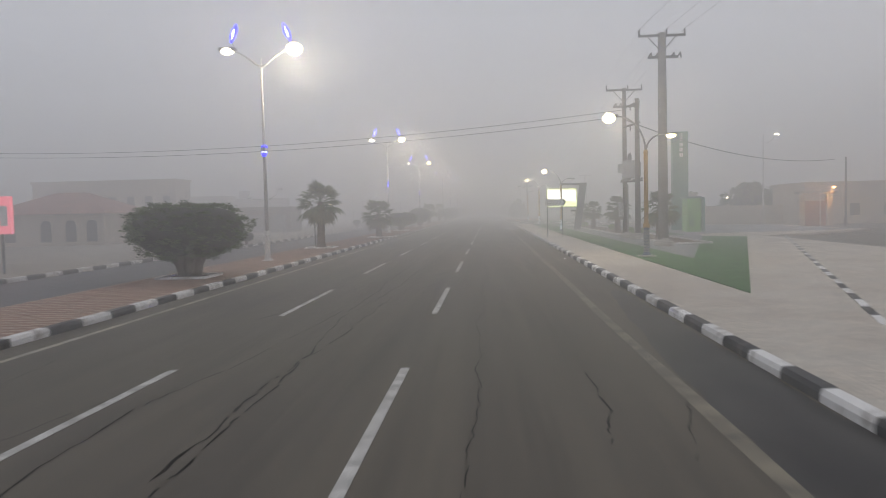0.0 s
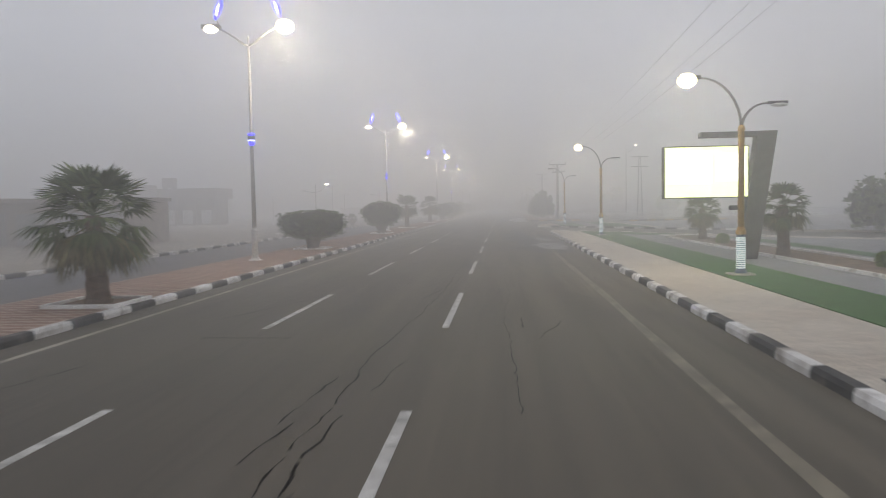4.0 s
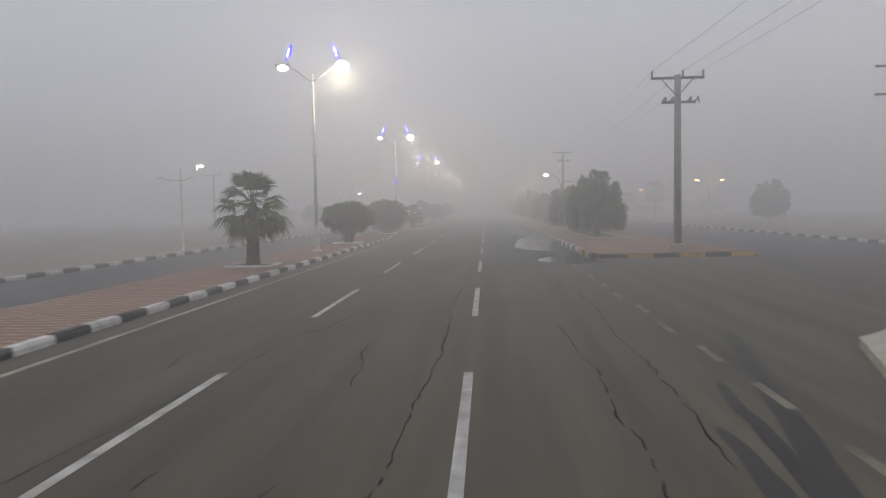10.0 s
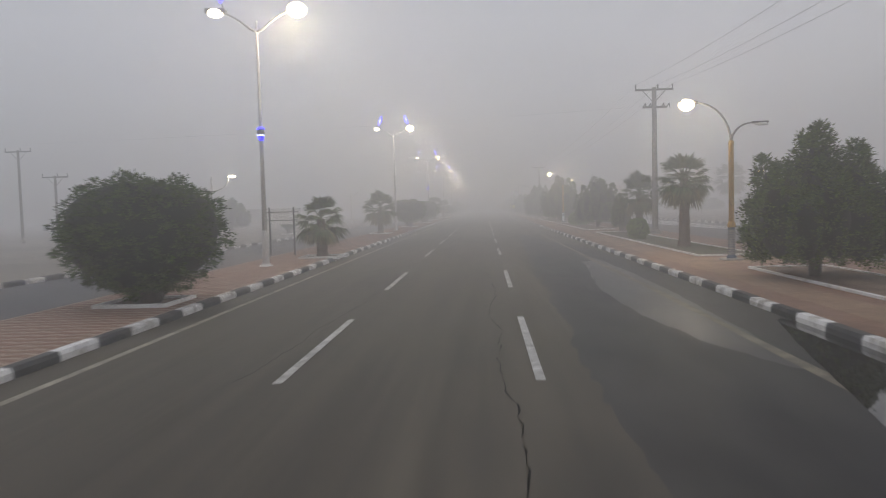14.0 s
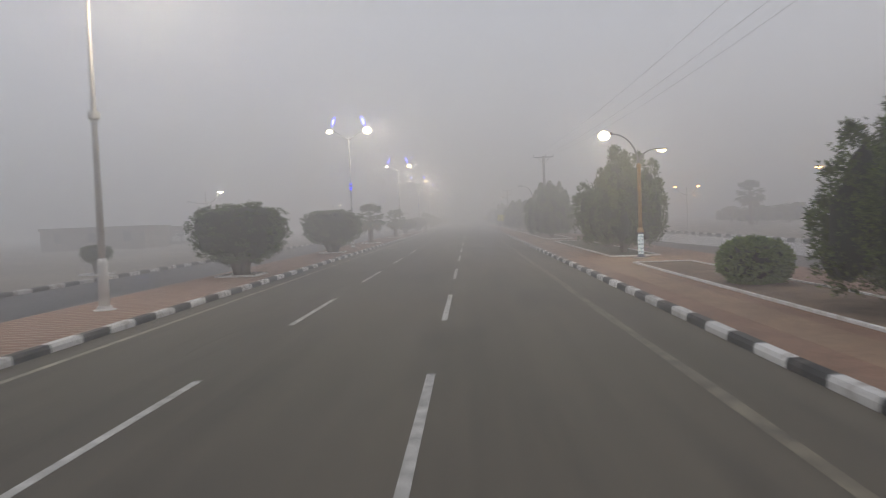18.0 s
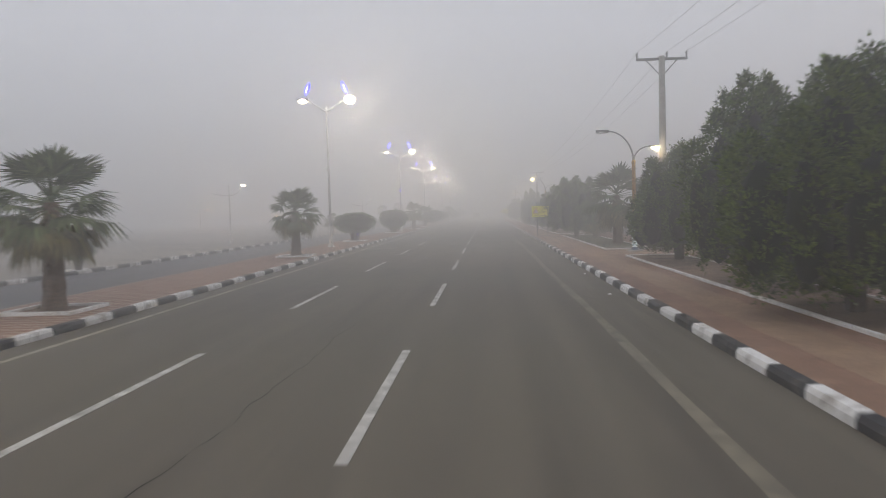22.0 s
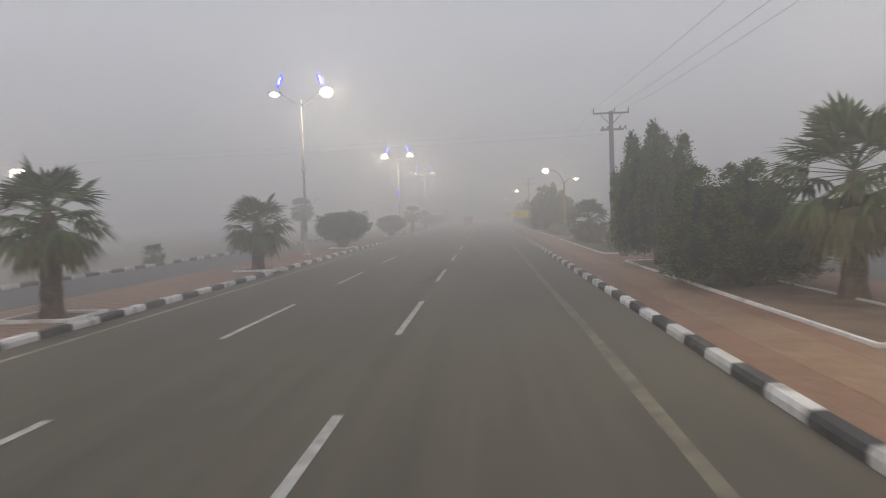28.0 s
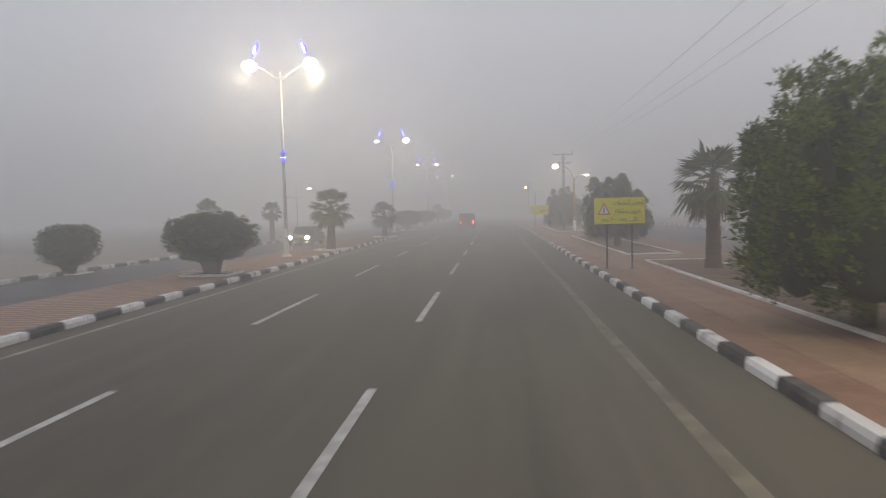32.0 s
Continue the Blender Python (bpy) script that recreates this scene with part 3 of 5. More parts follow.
pool("damp_area", [(-0.5, 168.6), (-0.5, 163), (-0.45, 157), (-0.3, 155), (1.0, 153.9), (3.0, 152.3), (3.855, 152.6), (3.855, 180), (3.855, 205), (3.0, 216), (1.8, 219), (0.05, 208), (-0.35, 192), (-0.5, 178.6), (-0.55, 173)], 0.0015, WET, 4, wet, 0.2)
streak([(2.3, 185, 0.4), (2.0, 189, 1.3), (2.0, 194, 1.7), (2.2, 199, 1.3), (2.4, 206, 0.5)], 0.0026, wet, SHEEN)
streak([(-2.1, 165.4, 0.15), (-1.5, 164.2, 0.7), (-0.8, 163.0, 0.9), (-0.3, 161.5, 0.5)], 0.0022, wet)
streak([(-1.7, 161.4, 0.12), (-1.2, 160.3, 0.5), (-0.7, 158.6, 0.6), (-0.3, 157, 0.4)], 0.0024, wet)
for outline, seed, stuff, words in (([(2.2, 100.6), (2.3, 97.2), (2.7, 96.2), (3.2, 96.4), (3.25, 98), (2.95, 100.2)], 11, THIN_WATER, "small shallow puddle on the asphalt beside the kerb"),
                                    ([(1.6, 91.8), (1.85, 90), (2.05, 88), (2.3, 87), (3.2, 86.8), (3.5, 89), (3.4, 91.8), (3.1, 93.8), (2.4, 93.2)], 12, THIN_WATER, "shallow puddle on the asphalt beside the kerb"),
                                    ([(2.4, 158.6), (2.75, 156), (3.3, 154.3), (3.855, 154), (3.855, 158), (3.8, 161), (3.4, 162.4), (2.8, 161.2)], 13, WATER, "puddle at the corner of the junction"),
                                    ([(1.3, 156.3), (1.5, 154.9), (2.2, 154.1), (3.1, 154.0), (2.6, 156), (2.2, 158.2), (1.6, 157.5)], 15, WATER, "shallow puddle spreading from the corner of the junction"),
                                    ([(0.75, 168.6), (0.85, 166.2), (1.4, 164.4), (2.2, 163.3), (3.4, 162.7), (3.855, 163), (3.855, 175), (3.855, 188), (3.2, 187), (2.3, 183), (1.5, 178.7), (1.1, 174)], 14, WATER, "long rain puddle beside the kerb mirroring the trees")):
    p = pool("puddle", outline, 0.006, stuff, seed, None, 0.16 if seed < 13 else 0.1)
    tagged(p, words, "puddle", kind="structure")
p = blot("puddle", 0, 0, 3.0, 36, 0.004, WATER, 21, 0.3)
p.location = (17.6, 272, 0)
tagged(p, "standing water on the service road", "puddle", kind="structure")
p = blot("puddle", 0, 0, 2.7, 20, 0.004, WATER, 22, 0.3)
p.location = (17.8, 431, 0)
tagged(p, "standing water on the service road", "puddle", kind="structure")


# ---- street lamps on the median ----
def lamp_light(x, y, z, energy, col, size=0.16):
    """The light of one lamp head."""
    data = bpy.data.lights.new("lamp_light", "POINT")
    data.energy, data.color, data.shadow_soft_size = energy, col, size
    new("lamp_light", data).location = (x, y, z)


WARM = (1.0, 0.87, 0.64)


def lens_bm(length, width, depth):
    """A flat lamp glass, round at both ends, hanging under its head."""
    b = bmesh.new()
    bmesh.ops.create_uvsphere(b, u_segments=16, v_segments=8, radius=1)
    for v in b.verts:
        v.co = Vector((v.co.x * length, v.co.y * width, v.co.z * depth))
    return b


def median_lamp(y, x=-10.2, both=False, ring=True):
    t = thing("street_lamp", x, y, 0.15, "tall pale steel twin-arm street lamp with blue neon leaves, lit", "street lamp", "median street lamps")
    part("base_flange", lathe([(0.3, 0), (0.3, 0.03), (0.2, 0.05), (0.19, 0.12)], 12), POLE_WHITE, t)
    part("pole_sleeve", lathe([(0.14, 0.03), (0.135, 1.3), (0.105, 1.42)], 14), POLE_WHITE, t, "white-painted lower sleeve", smooth=True)
    part("pole", lathe([(0.1, 1.3), (0.072, 5.4), (0.042, 9.6)], 14), POLE_GREY, t, smooth=True)
    r = part("neon_collar", lathe([(0.1, 5.18), (0.15, 5.22), (0.16, 5.32), (0.15, 5.4)], 14), STEEL if ring else POLE_WHITE, t, "collar below the arms")
    if ring:
        part("neon_band_glow", lathe([(0.155, 5.403), (0.155, 5.43), (0.11, 5.47)], 14), NEON_BLUE, r, "blue glow of the neon collar band")
        part("neon_band_glow", lathe([(0.12, 5.15), (0.155, 5.165), (0.15, 5.178)], 14), NEON_CORE, r, "white-blue rim light")
        # Glowing sleeve stands for the collar's blue light falling on the pole.
        part("neon_band_glow", lathe([(0.1, 4.98), (0.108, 5.05), (0.118, 5.148)], 14), NEON_BLUE, r, "blue glow of the neon collar band")
    for s in (-1, 1):
        pts = [(0, 0, 9.2)] + [(s * (0.25 + 1.15 * u), 0, 9.3 + 1.05 * u - 0.35 * u * u) for u in (0.0, 0.25, 0.5, 0.75, 1.0)]
        part("arm", tube(pts, [0.05, 0.048, 0.044, 0.04, 0.036, 0.032], 8), POLE_GREY, t, smooth=True)
        head = part("lamp_head", block((s * 1.25, -0.16, 9.98), (s * 1.95, 0.16, 10.1), 0.04), STEEL, t)
        lit = s > 0 or both
        # Lit glass is oversized: its extra bulk stands for the lamp's glare.
        glass = part("lamp_glass", lens_bm(0.4, 0.36, 0.3) if lit else lens_bm(0.32, 0.25, 0.17), LAMP_WARM if lit else LAMP_DIM, head, "bright warm glass" if lit else "faintly lit glass", smooth=True)
        glass.location = (s * 1.62, -0.02, 9.96)
        leaf = bmesh.new()
        for k in range(7):
            u = k / 6
            w = 0.15 * math.sin(math.pi * min(0.97, u * 0.9 + 0.06))
            cx, cz = s * (1.42 - 0.3 * u), 10.36 + 0.85 * u
            for dx in (-w, w):
                for dy in (-0.03, 0.03):
                    leaf.verts.new((cx + dx, dy, cz))
        leaf.verts.ensure_lookup_table()
        for k in range(6):
            a, b = 4 * k, 4 * k + 4
            for i, j in ((0, 1), (1, 3), (3, 2), (2, 0)):
                leaf.faces.new([leaf.verts[q] for q in (a + i, a + j, b + j, b + i)])
        nl = part("neon_leaf", leaf, NEON_BLUE, t, "glowing blue leaf")
        part("neon_tube", tube([(s * 1.36, -0.06, 10.52), (s * 1.28, -0.08, 10.78), (s * 1.2, -0.06, 11.0)], [0.03, 0.06, 0.02], 8), NEON_CORE, nl, "white-blue core")
        part("neon_rod", tube([(s * 1.2, 0, 9.95), (s * 1.4, 0, 10.44)], [0.02, 0.015], 6), STEEL, t)
        if lit and y < 510:
            lamp_light(x + s * 1.7, y, 9.55, 800, WARM, 0.15)
    return t


MEDIAN_LAMPS = ((34.7, -10.55), (79.3, -10.8), (118.5, -11.1), (163.6, -10.2), (203.2, -10.6), (246.8, -10.6), (290.1, -10.6),
                (332.8, -10.5), (376.4, -10.7), (411.9, -10.6), (460.8, -10.5), (503, -10.6), (546, -10.6), (589, -10.6))
for y, x in MEDIAN_LAMPS:
    median_lamp(y, x, y == 460.8, y not in (163.6, 246.8, 332.8, 411.9))


# ---- gold street lamps on the pavement ----
def gold_lamp(x, y, lit_road=True, lit_walk=True, tall=1.0):
    t = thing("street_lamp", x, y, 0.15, "ochre-gold street lamp with two curved arms and a blue mosaic foot", "street lamp", "pavement street lamps")
    t.scale = (1, 1, tall)
    part("plinth", block((-0.34, -0.34, 0), (0.34, 0.34, 0.07), 0.02), CONCRETE, t)
    foot = part("mosaic_foot", lathe([(0.17, 0.07), (0.17, 0.14), (0.125, 0.18), (0.118, 1.15), (0.135, 1.2)], 14), MOSAIC_BLUE, t, "blue mosaic sleeve")
    for k in range(15):
        z = 0.21 + 0.062 * k
        b = bmesh.new()
        for i in range(11):
            a = 2 * math.pi * (i + 0.5 * (k % 2)) / 11
            ring = []
            for da, dz in ((-0.24, 0.0), (0.24, 0.0), (0.24, 0.041), (-0.24, 0.041)):
                ring.append(b.verts.new((0.13 * math.cos(a + da), 0.13 * math.sin(a + da), z + dz)))
            b.faces.new(ring)
        # Thrown-back light is painted on as emission; three lamps get dull tiles.
        part("pale_tiles", b, TILE_GLINT if y not in (32.2, 201.1, 430.2) else CONCRETE, foot, kind="stuff")
    part("gold_collar", lathe([(0.145, 1.2), (0.145, 1.3), (0.1, 1.42)], 14), GOLD, t)
    part("pole", lathe([(0.092, 1.4), (0.088, 4.2), (0.1, 4.22), (0.1, 4.3), (0.06, 4.36)], 14), GOLD, t, smooth=True)
    for s, reach, top, lit in ((-1, 1.2, 5.75, lit_road), (1, 0.72, 4.98, lit_walk)):
        pts = []
        for k in range(9):
            a = k / 8 * math.pi / 2
            pts.append((s * reach * (1 - math.cos(a)), 0, 4.25 + (top - 4.25) * math.sin(a)))
        part("arm", tube(pts, [0.046 - 0.0025 * k for k in range(9)], 8), STEEL, t, smooth=True)
        head = part("lamp_head", block((s * reach, -0.1, top - 0.03), (s * (reach + 0.56), 0.1, top + 0.045), 0.025), STEEL_DARK, t)
        # Lit road-side glass is swollen, with part of its glare built into the shape.
        glass = part("lamp_glass", lens_bm(*((0.28, 0.24, 0.21) if s < 0 else (0.22, 0.14, 0.09))) if lit else lens_bm(0.25, 0.16, 0.06), LAMP_WARM if lit else SIGN_WHITE, head, "bright warm glass" if lit else "unlit glass", smooth=True)
        glass.location = (s * (reach + 0.34), 0, top - 0.06)
        if lit and y < 500:
            lamp_light(x + s * (reach + 0.34), y, (top - 0.3) * tall + 0.15, 400 if s < 0 else 90, WARM, 0.12)
    return t


for x, y, a, b, tall in ((6.8, 32.2, 1, 1, 1.05), (6.85, 70.2, 1, 0, 1.0), (6.75, 99.9, 1, 0, 1.07), (6.85, 131.0, 0, 0, 1.08), (6.85, 201.1, 1, 0, 0.97), (7.3, 261.3, 1, 1, 1.0),
                         (7.4, 319.4, 0, 1, 1.02), (7.6, 376.2, 1, 1, 1.05), (7.3, 430.2, 1, 1, 1.0), (7.2, 486.0, 1, 1, 1.0), (7.2, 545.0, 1, 1, 1.0)):
    gold_lamp(x, y, a, b, tall)


# ---- far lamps ----
def far_lamp(x, y, height=4.9, glass=LAMP_FAR, lit=True, twin=True, both=False):
    t = thing("street_lamp", x, y, -0.07, "slim grey street lamp half lost in the fog", "street lamp", "far street lamps")
    part("pole", lathe([(0.09, 0), (0.05, height)] if glass is LAMP_FAR else [(0.055, 0), (0.035, height)], 8), POLE_WHITE, t)
    for s in (-1, 1) if twin else (1,):
        pts = [(0, 0, height - 0.9)] + [(s * 1.1 * math.sin(a), 0, height - 0.9 + (0.9 if s > 0 or both else 0.2) * (1 - math.cos(a))) for a in (0.4, 0.8, 1.2, 1.57)]
        part("arm", tube(pts, [0.035] * 5, 6), POLE_WHITE, t)
        g = part("lamp_glass", lens_bm(0.26, 0.13, 0.08), glass if lit and (s > 0 or both) else SIGN_WHITE, t, smooth=True)
        g.location = (s * 1.3, 0, height if s > 0 or both else height - 0.7)
    if lit and x < -15 and glass is LAMP_FAR:
        lamp_light(x + 1.3, y, height - 0.14, 150 if glass is LAMP_FAR else 260, WARM if glass is LAMP_FAR else (1, 0.45, 0.12), 0.15)


for x, y, h, lit in ((-19.0, 62, 4.6, False), (-21.0, 130, 5.2, True), (-20.4, 170, 5.4, True), (-18.6, 219, 4.6, True), (-22.5, 288, 5.3, True),
                     (-23.0, 348.4, 5.3, True), (-18.6, 394, 4.6, True), (-19.0, 446, 4.6, False), (-19.4, 496, 5.0, True)):
    far_lamp(x, y, h, lit=lit)
for x, y, h in ((-37, 165, 4.5), (-40.1, 418.4, 2.6), (-48.6, 406, 4.0), (32.6, 75, 3.9)):
    far_lamp(x, y, h, LAMP_ORANGE, twin=False)
for x, y, h in ((16.4, 148, 10.1), (27.5, 76, 9.3)):
    far_lamp(x, y, h, twin=False)
# orange twin lamps along the service road
for x, y in ((22.8, 204), (25.6, 246), (25.2, 279.5), (24.1, 311.5), (24.5, 346.5), (25.2, 385), (22.4, 446), (23.0, 479), (39.5, 364)):
    far_lamp(x, y, 5.0, LAMP_ORANGE, both=True)
    if x < 30:
        lamp_light(x, y, 4.8, 120, (1, 0.5, 0.16), 0.15)


for x, y, z in ((33.9, 75, 3.75), (-38.8, 418.4, 2.4), (-47.3, 406, 3.8)):
    lamp_light(x, y, z, 420, (1, 0.45, 0.12), 0.15)


def wall_lamp(x, y):
    """A small lit globe on a short post on the yard wall."""
    t = thing("wall_lamp", x, y, 2.2, "small lit white globe lamp on a wall post", "lamp", "globe lamps on the wall")
    part("post", lathe([(0.05, 0), (0.035, 0.85)], 8), STEEL_DARK, t)
    globe = part("globe", lens_bm(0.13, 0.13, 0.13), LAMP_FAR, t, smooth=True)
    globe.location = (0, 0, 0.95)


for x in (23.8, 27.75, 31.85, 35.75):
    wall_lamp(x, 88.1)


# ---- power line ----
def insulator(bm, x, y, z):
    tube([(x, y, z), (x, y, z + 0.1), (x, y, z + 0.12), (x, y, z + 0.22), (x, y, z + 0.3)], [0.03, 0.06, 0.035, 0.06, 0.02], 8, bm)


def power_pole(x, y, h, r, material, lower=True, words="grey concrete power pole with steel crossarms"):
    t = thing("power_pole", x, y, 0.0, words, "power pole", "power line poles")
    part("pole", lathe([(r * 1.35, 0), (r, h)], 10), material, t, smooth=True)
    part("footing", lathe([(r * 2.6, 0.1), (r * 2.4, 0.4), (r * 1.6, 0.5)], 8), CONCRETE, t)
    part("crossarm", block((-1.25, -0.06, h - 0.2), (1.25, 0.06, h - 0.08), 0.01), STEEL_DARK, t)
    for s in (-1, 1):
        part("brace", tube([(s * 0.75, 0.04, h - 0.18), (s * 0.05, 0.04, h - 0.95)], [0.025, 0.025], 6), STEEL_DARK, t)
    for dx in (-1.2, 0.25, 1.2):
        b = bmesh.new()
        insulator(b, dx, 0, h - 0.08)
        part("insulator", b, STEEL_DARK, t)
    if lower:
        part("crossarm", block((-0.75, -0.05, h - 1.35), (0.85, 0.05, h - 1.22), 0.01), STEEL_DARK, t)
        for dx in (-0.7, -0.35, 0.5, 0.85):
            b = tube([(dx, 0.05, h - 1.25), (dx + 0.18, 0.25, h - 1.02), (dx + 0.25, 0.3, h - 1.3)], [0.04, 0.05, 0.03], 7)
            part("fuse", b, STEEL_DARK, t)
    return t


POWER = [(9.5, 40.8, 11.6), (9.6, 52.6, 10.7), (8.25, 159.8, 8.5), (9.45, 224.2, 9.8), (9.0, 320.2, 9.7), (9.5, 419.1, 9.2), (9.5, 520, 9.4), (9.5, 620, 9.4)]
for i, (x, y, h) in enumerate(POWER):
    if i == 1:
        continue
    power_pole(x, y, h, 0.21 if i == 0 else 0.15, POLE_CONCRETE if i < 5 else POLE_WOOD, lower=i not in (4,))
power_pole(9.6, 52.6, 10.6, 0.13, POLE_WOOD, True, "weathered timber power pole beside the transformer")
t = thing("transformer", 9.8, 51.4, 4.1, "grey pole-mounted transformer with three dark bushings on a steel platform", "transformer")
part("tank", block((-0.5, -0.62, 0.16), (0.3, 0.62, 1.3), 0.04), STEEL_WHITE, t)
part("tank_lid", block((-0.54, -0.66, 1.303), (0.34, 0.66, 1.37), 0.02), STEEL_WHITE, t)
part("cable_box", block((-0.85, -0.4, 0.55), (-0.503, 0.3, 1.15), 0.02), STEEL_WHITE, t)
for k in range(9):
    part("cooling_fin", block((0.303, -0.58 + 0.14 * k, 0.25), (0.56, -0.54 + 0.14 * k, 1.22)), STEEL, t)
for z in (0.0,):
    for x in (-0.42, 0.36):
        part("platform_beam", block((x, -1.6, z), (x + 0.1, 1.6, z + 0.15), 0.01), STEEL_DARK, t)
for y in (-0.9, 0.0, 0.9):
    part("platform_slat", block((-0.55, y - 0.06, -0.07), (0.6, y + 0.06, -0.003)), STEEL_DARK, t)
for k in range(3):
    part("bushing", lathe([(0.09, 1.37), (0.05, 1.45), (0.1, 1.5), (0.05, 1.6), (0.09, 1.64), (0.04, 1.75), (0.02, 1.9)], 10), STEEL_DARK, t).location = (-0.1, -0.4 + 0.4 * k, 0)
t2 = thing("power_pole", 10.0, 50.2, 0.0, "second weathered timber pole carrying the transformer", "power pole", "power line poles")
part("pole", lathe([(0.2, 0), (0.14, 9.5)], 10), POLE_WOOD, t2, smooth=True)
for z in (7.9, 9.25):
    part("crossarm", tube([(-0.5, 2.4, z - 0.05), (0.12, -0.25, z)], [0.07, 0.07], 6), STEEL_DARK, t2)
    for k in range(3):
        b = bmesh.new()
        insulator(b, -0.4 + 0.18 * k, 1.95 - 0.8 * k, z - 0.38)
        part("insulator", b, STEEL_DARK, t2)
part("conduit", tube([(-0.24, 2.25, 0.3), (-0.24, 2.25, 3.9)], [0.05, 0.05], 8), STEEL, t2)
part("meter_box", block((-0.85, 2.2, 1.6), (-0.55, 2.5, 2.6), 0.02), STEEL_WHITE, t2)
for x, y in ((9.65, 52.4), (10.0, 50.0), (9.5, 40.6)):
    b = bmesh.new()
    bmesh.ops.create_icosphere(b, subdivisions=2, radius=0.55)
    for v in b.verts:
        v.co = Vector((v.co.x, v.co.y, v.co.z * 0.6)) * (1 + 0.15 * noise.noise(v.co * 3 + Vector((x, y, 0))))
    r = part("boulder", b, CONCRETE)
    r.location = (x, y, 0.25)
    tagged(r, "rounded pale rock heaped at a pole foot", "rock")


def cable(a, b, sag, r=0.007, n=14):
    pts = []
    for k in range(n + 1):
        u = k / n
        q = Vector(a).lerp(Vector(b), u)
        q.z -= sag * 4 * u * (1 - u)
        pts.append(tuple(q))
    return tube(pts, [r] * (n + 1), 5)


line = thing("power_cable", 0, 0, 0, "thin overhead power conductors strung between the poles", "cable")
chain = [POWER[0], *POWER[2:]]
for a, b in zip([(10.6, -60, 12.0)] + chain, chain):
    for dx in (-1.2, 0.25, 1.2):
        part("conductor", cable((a[0] + dx, a[1], a[2] + 0.2), (b[0] + dx, b[1], b[2] + 0.2), 0.5 + abs(b[1] - a[1]) * 0.006), STEEL_DARK, line)
span = thing("overhead_cable", 0, 0, 0, "black service cables slung across the road", "cable")
for dz in (0.0, -0.3):
    part("cable", cable((9.6, 52.6, 9.1 + 1.5 * dz), (-60, 60, 9.3 + dz), 1.7, 0.019, 24), RUBBER, span)
part("cable", cable((9.7, 52.2, 8.3), (34.5, 76, 6.6), 1.1, 0.03, 18), RUBBER, span)
part("cable", cable((9.5, 419, 8.0), (-60, 432, 8.8), 0.4, 0.005, 24), RUBBER, span)
part("cable", cable((9.5, 419, 7.6), (-60, 432, 8.4), 0.4, 0.005, 24), RUBBER, span)
part("cable", cable((9.4, 224, 8.6), (-60, 238, 9.0), 0.5, 0.004, 24), RUBBER, span)


# ---- plants ----
def leaf_mesh(name, points, outward, size, material, seed, long=1.5):
    """Many small pointed leaves at the given points."""
    r = np.random.RandomState(seed)
    n = len(points)
    d = outward + r.normal(0, 0.55, (n, 3))
    d /= np.linalg.norm(d, axis=1)[:, None] + 1e-9
    s = np.cross(d, r.normal(0, 1, (n, 3)))
    s /= np.linalg.norm(s, axis=1)[:, None] + 1e-9
    k = size * r.uniform(0.6, 1.35, (n, 1))
    v = np.stack([points - s * k * 0.5, points + d * k * long * 0.5 - s * k * 0.1, points + d * k * long, points + s * k * 0.5], 1).reshape(-1, 3)
    f = np.arange(4 * n).reshape(-1, 4)
    return mesh_from(name, v.tolist(), f.tolist(), material)


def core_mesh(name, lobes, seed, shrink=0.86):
    """A lumpy near-black core: a crown's inner shade as colour, stopping one seeing through."""
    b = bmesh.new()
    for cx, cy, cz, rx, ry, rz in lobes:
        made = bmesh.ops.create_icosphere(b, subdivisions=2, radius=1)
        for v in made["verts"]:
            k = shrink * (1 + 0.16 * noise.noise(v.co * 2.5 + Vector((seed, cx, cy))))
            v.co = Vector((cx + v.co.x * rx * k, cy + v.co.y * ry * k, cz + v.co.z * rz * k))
    return mesh_of(name, b, CROWN_SHADE, True)


def stems(seed, spread, height, r0, count):
    rr = random.Random(seed)
    b = bmesh.new()
    for k in range(count):
        a = 2 * math.pi * k / count + rr.uniform(-0.4, 0.4)
        s = spread * rr.uniform(0.5, 1.0)
        tube([(0.06 * math.cos(a), 0.06 * math.sin(a), 0), (s * 0.4 * math.cos(a), s * 0.4 * math.sin(a), height * 0.45), (s * math.cos(a), s * math.sin(a), height)],
             [r0 * rr.uniform(0.8, 1.1), r0 * 0.75, r0 * 0.45], 7, b)
    return b


def tufts(centres, outs, per, spread, seed):
    """Leaf points gathered into small tufts about the given centres, with the ways they face."""
    r = np.random.RandomState(seed)
    p = np.repeat(centres, per, 0)
    return p + r.normal(0, spread, p.shape), np.repeat(outs, per, 0) + r.normal(0, 0.35, p.shape)


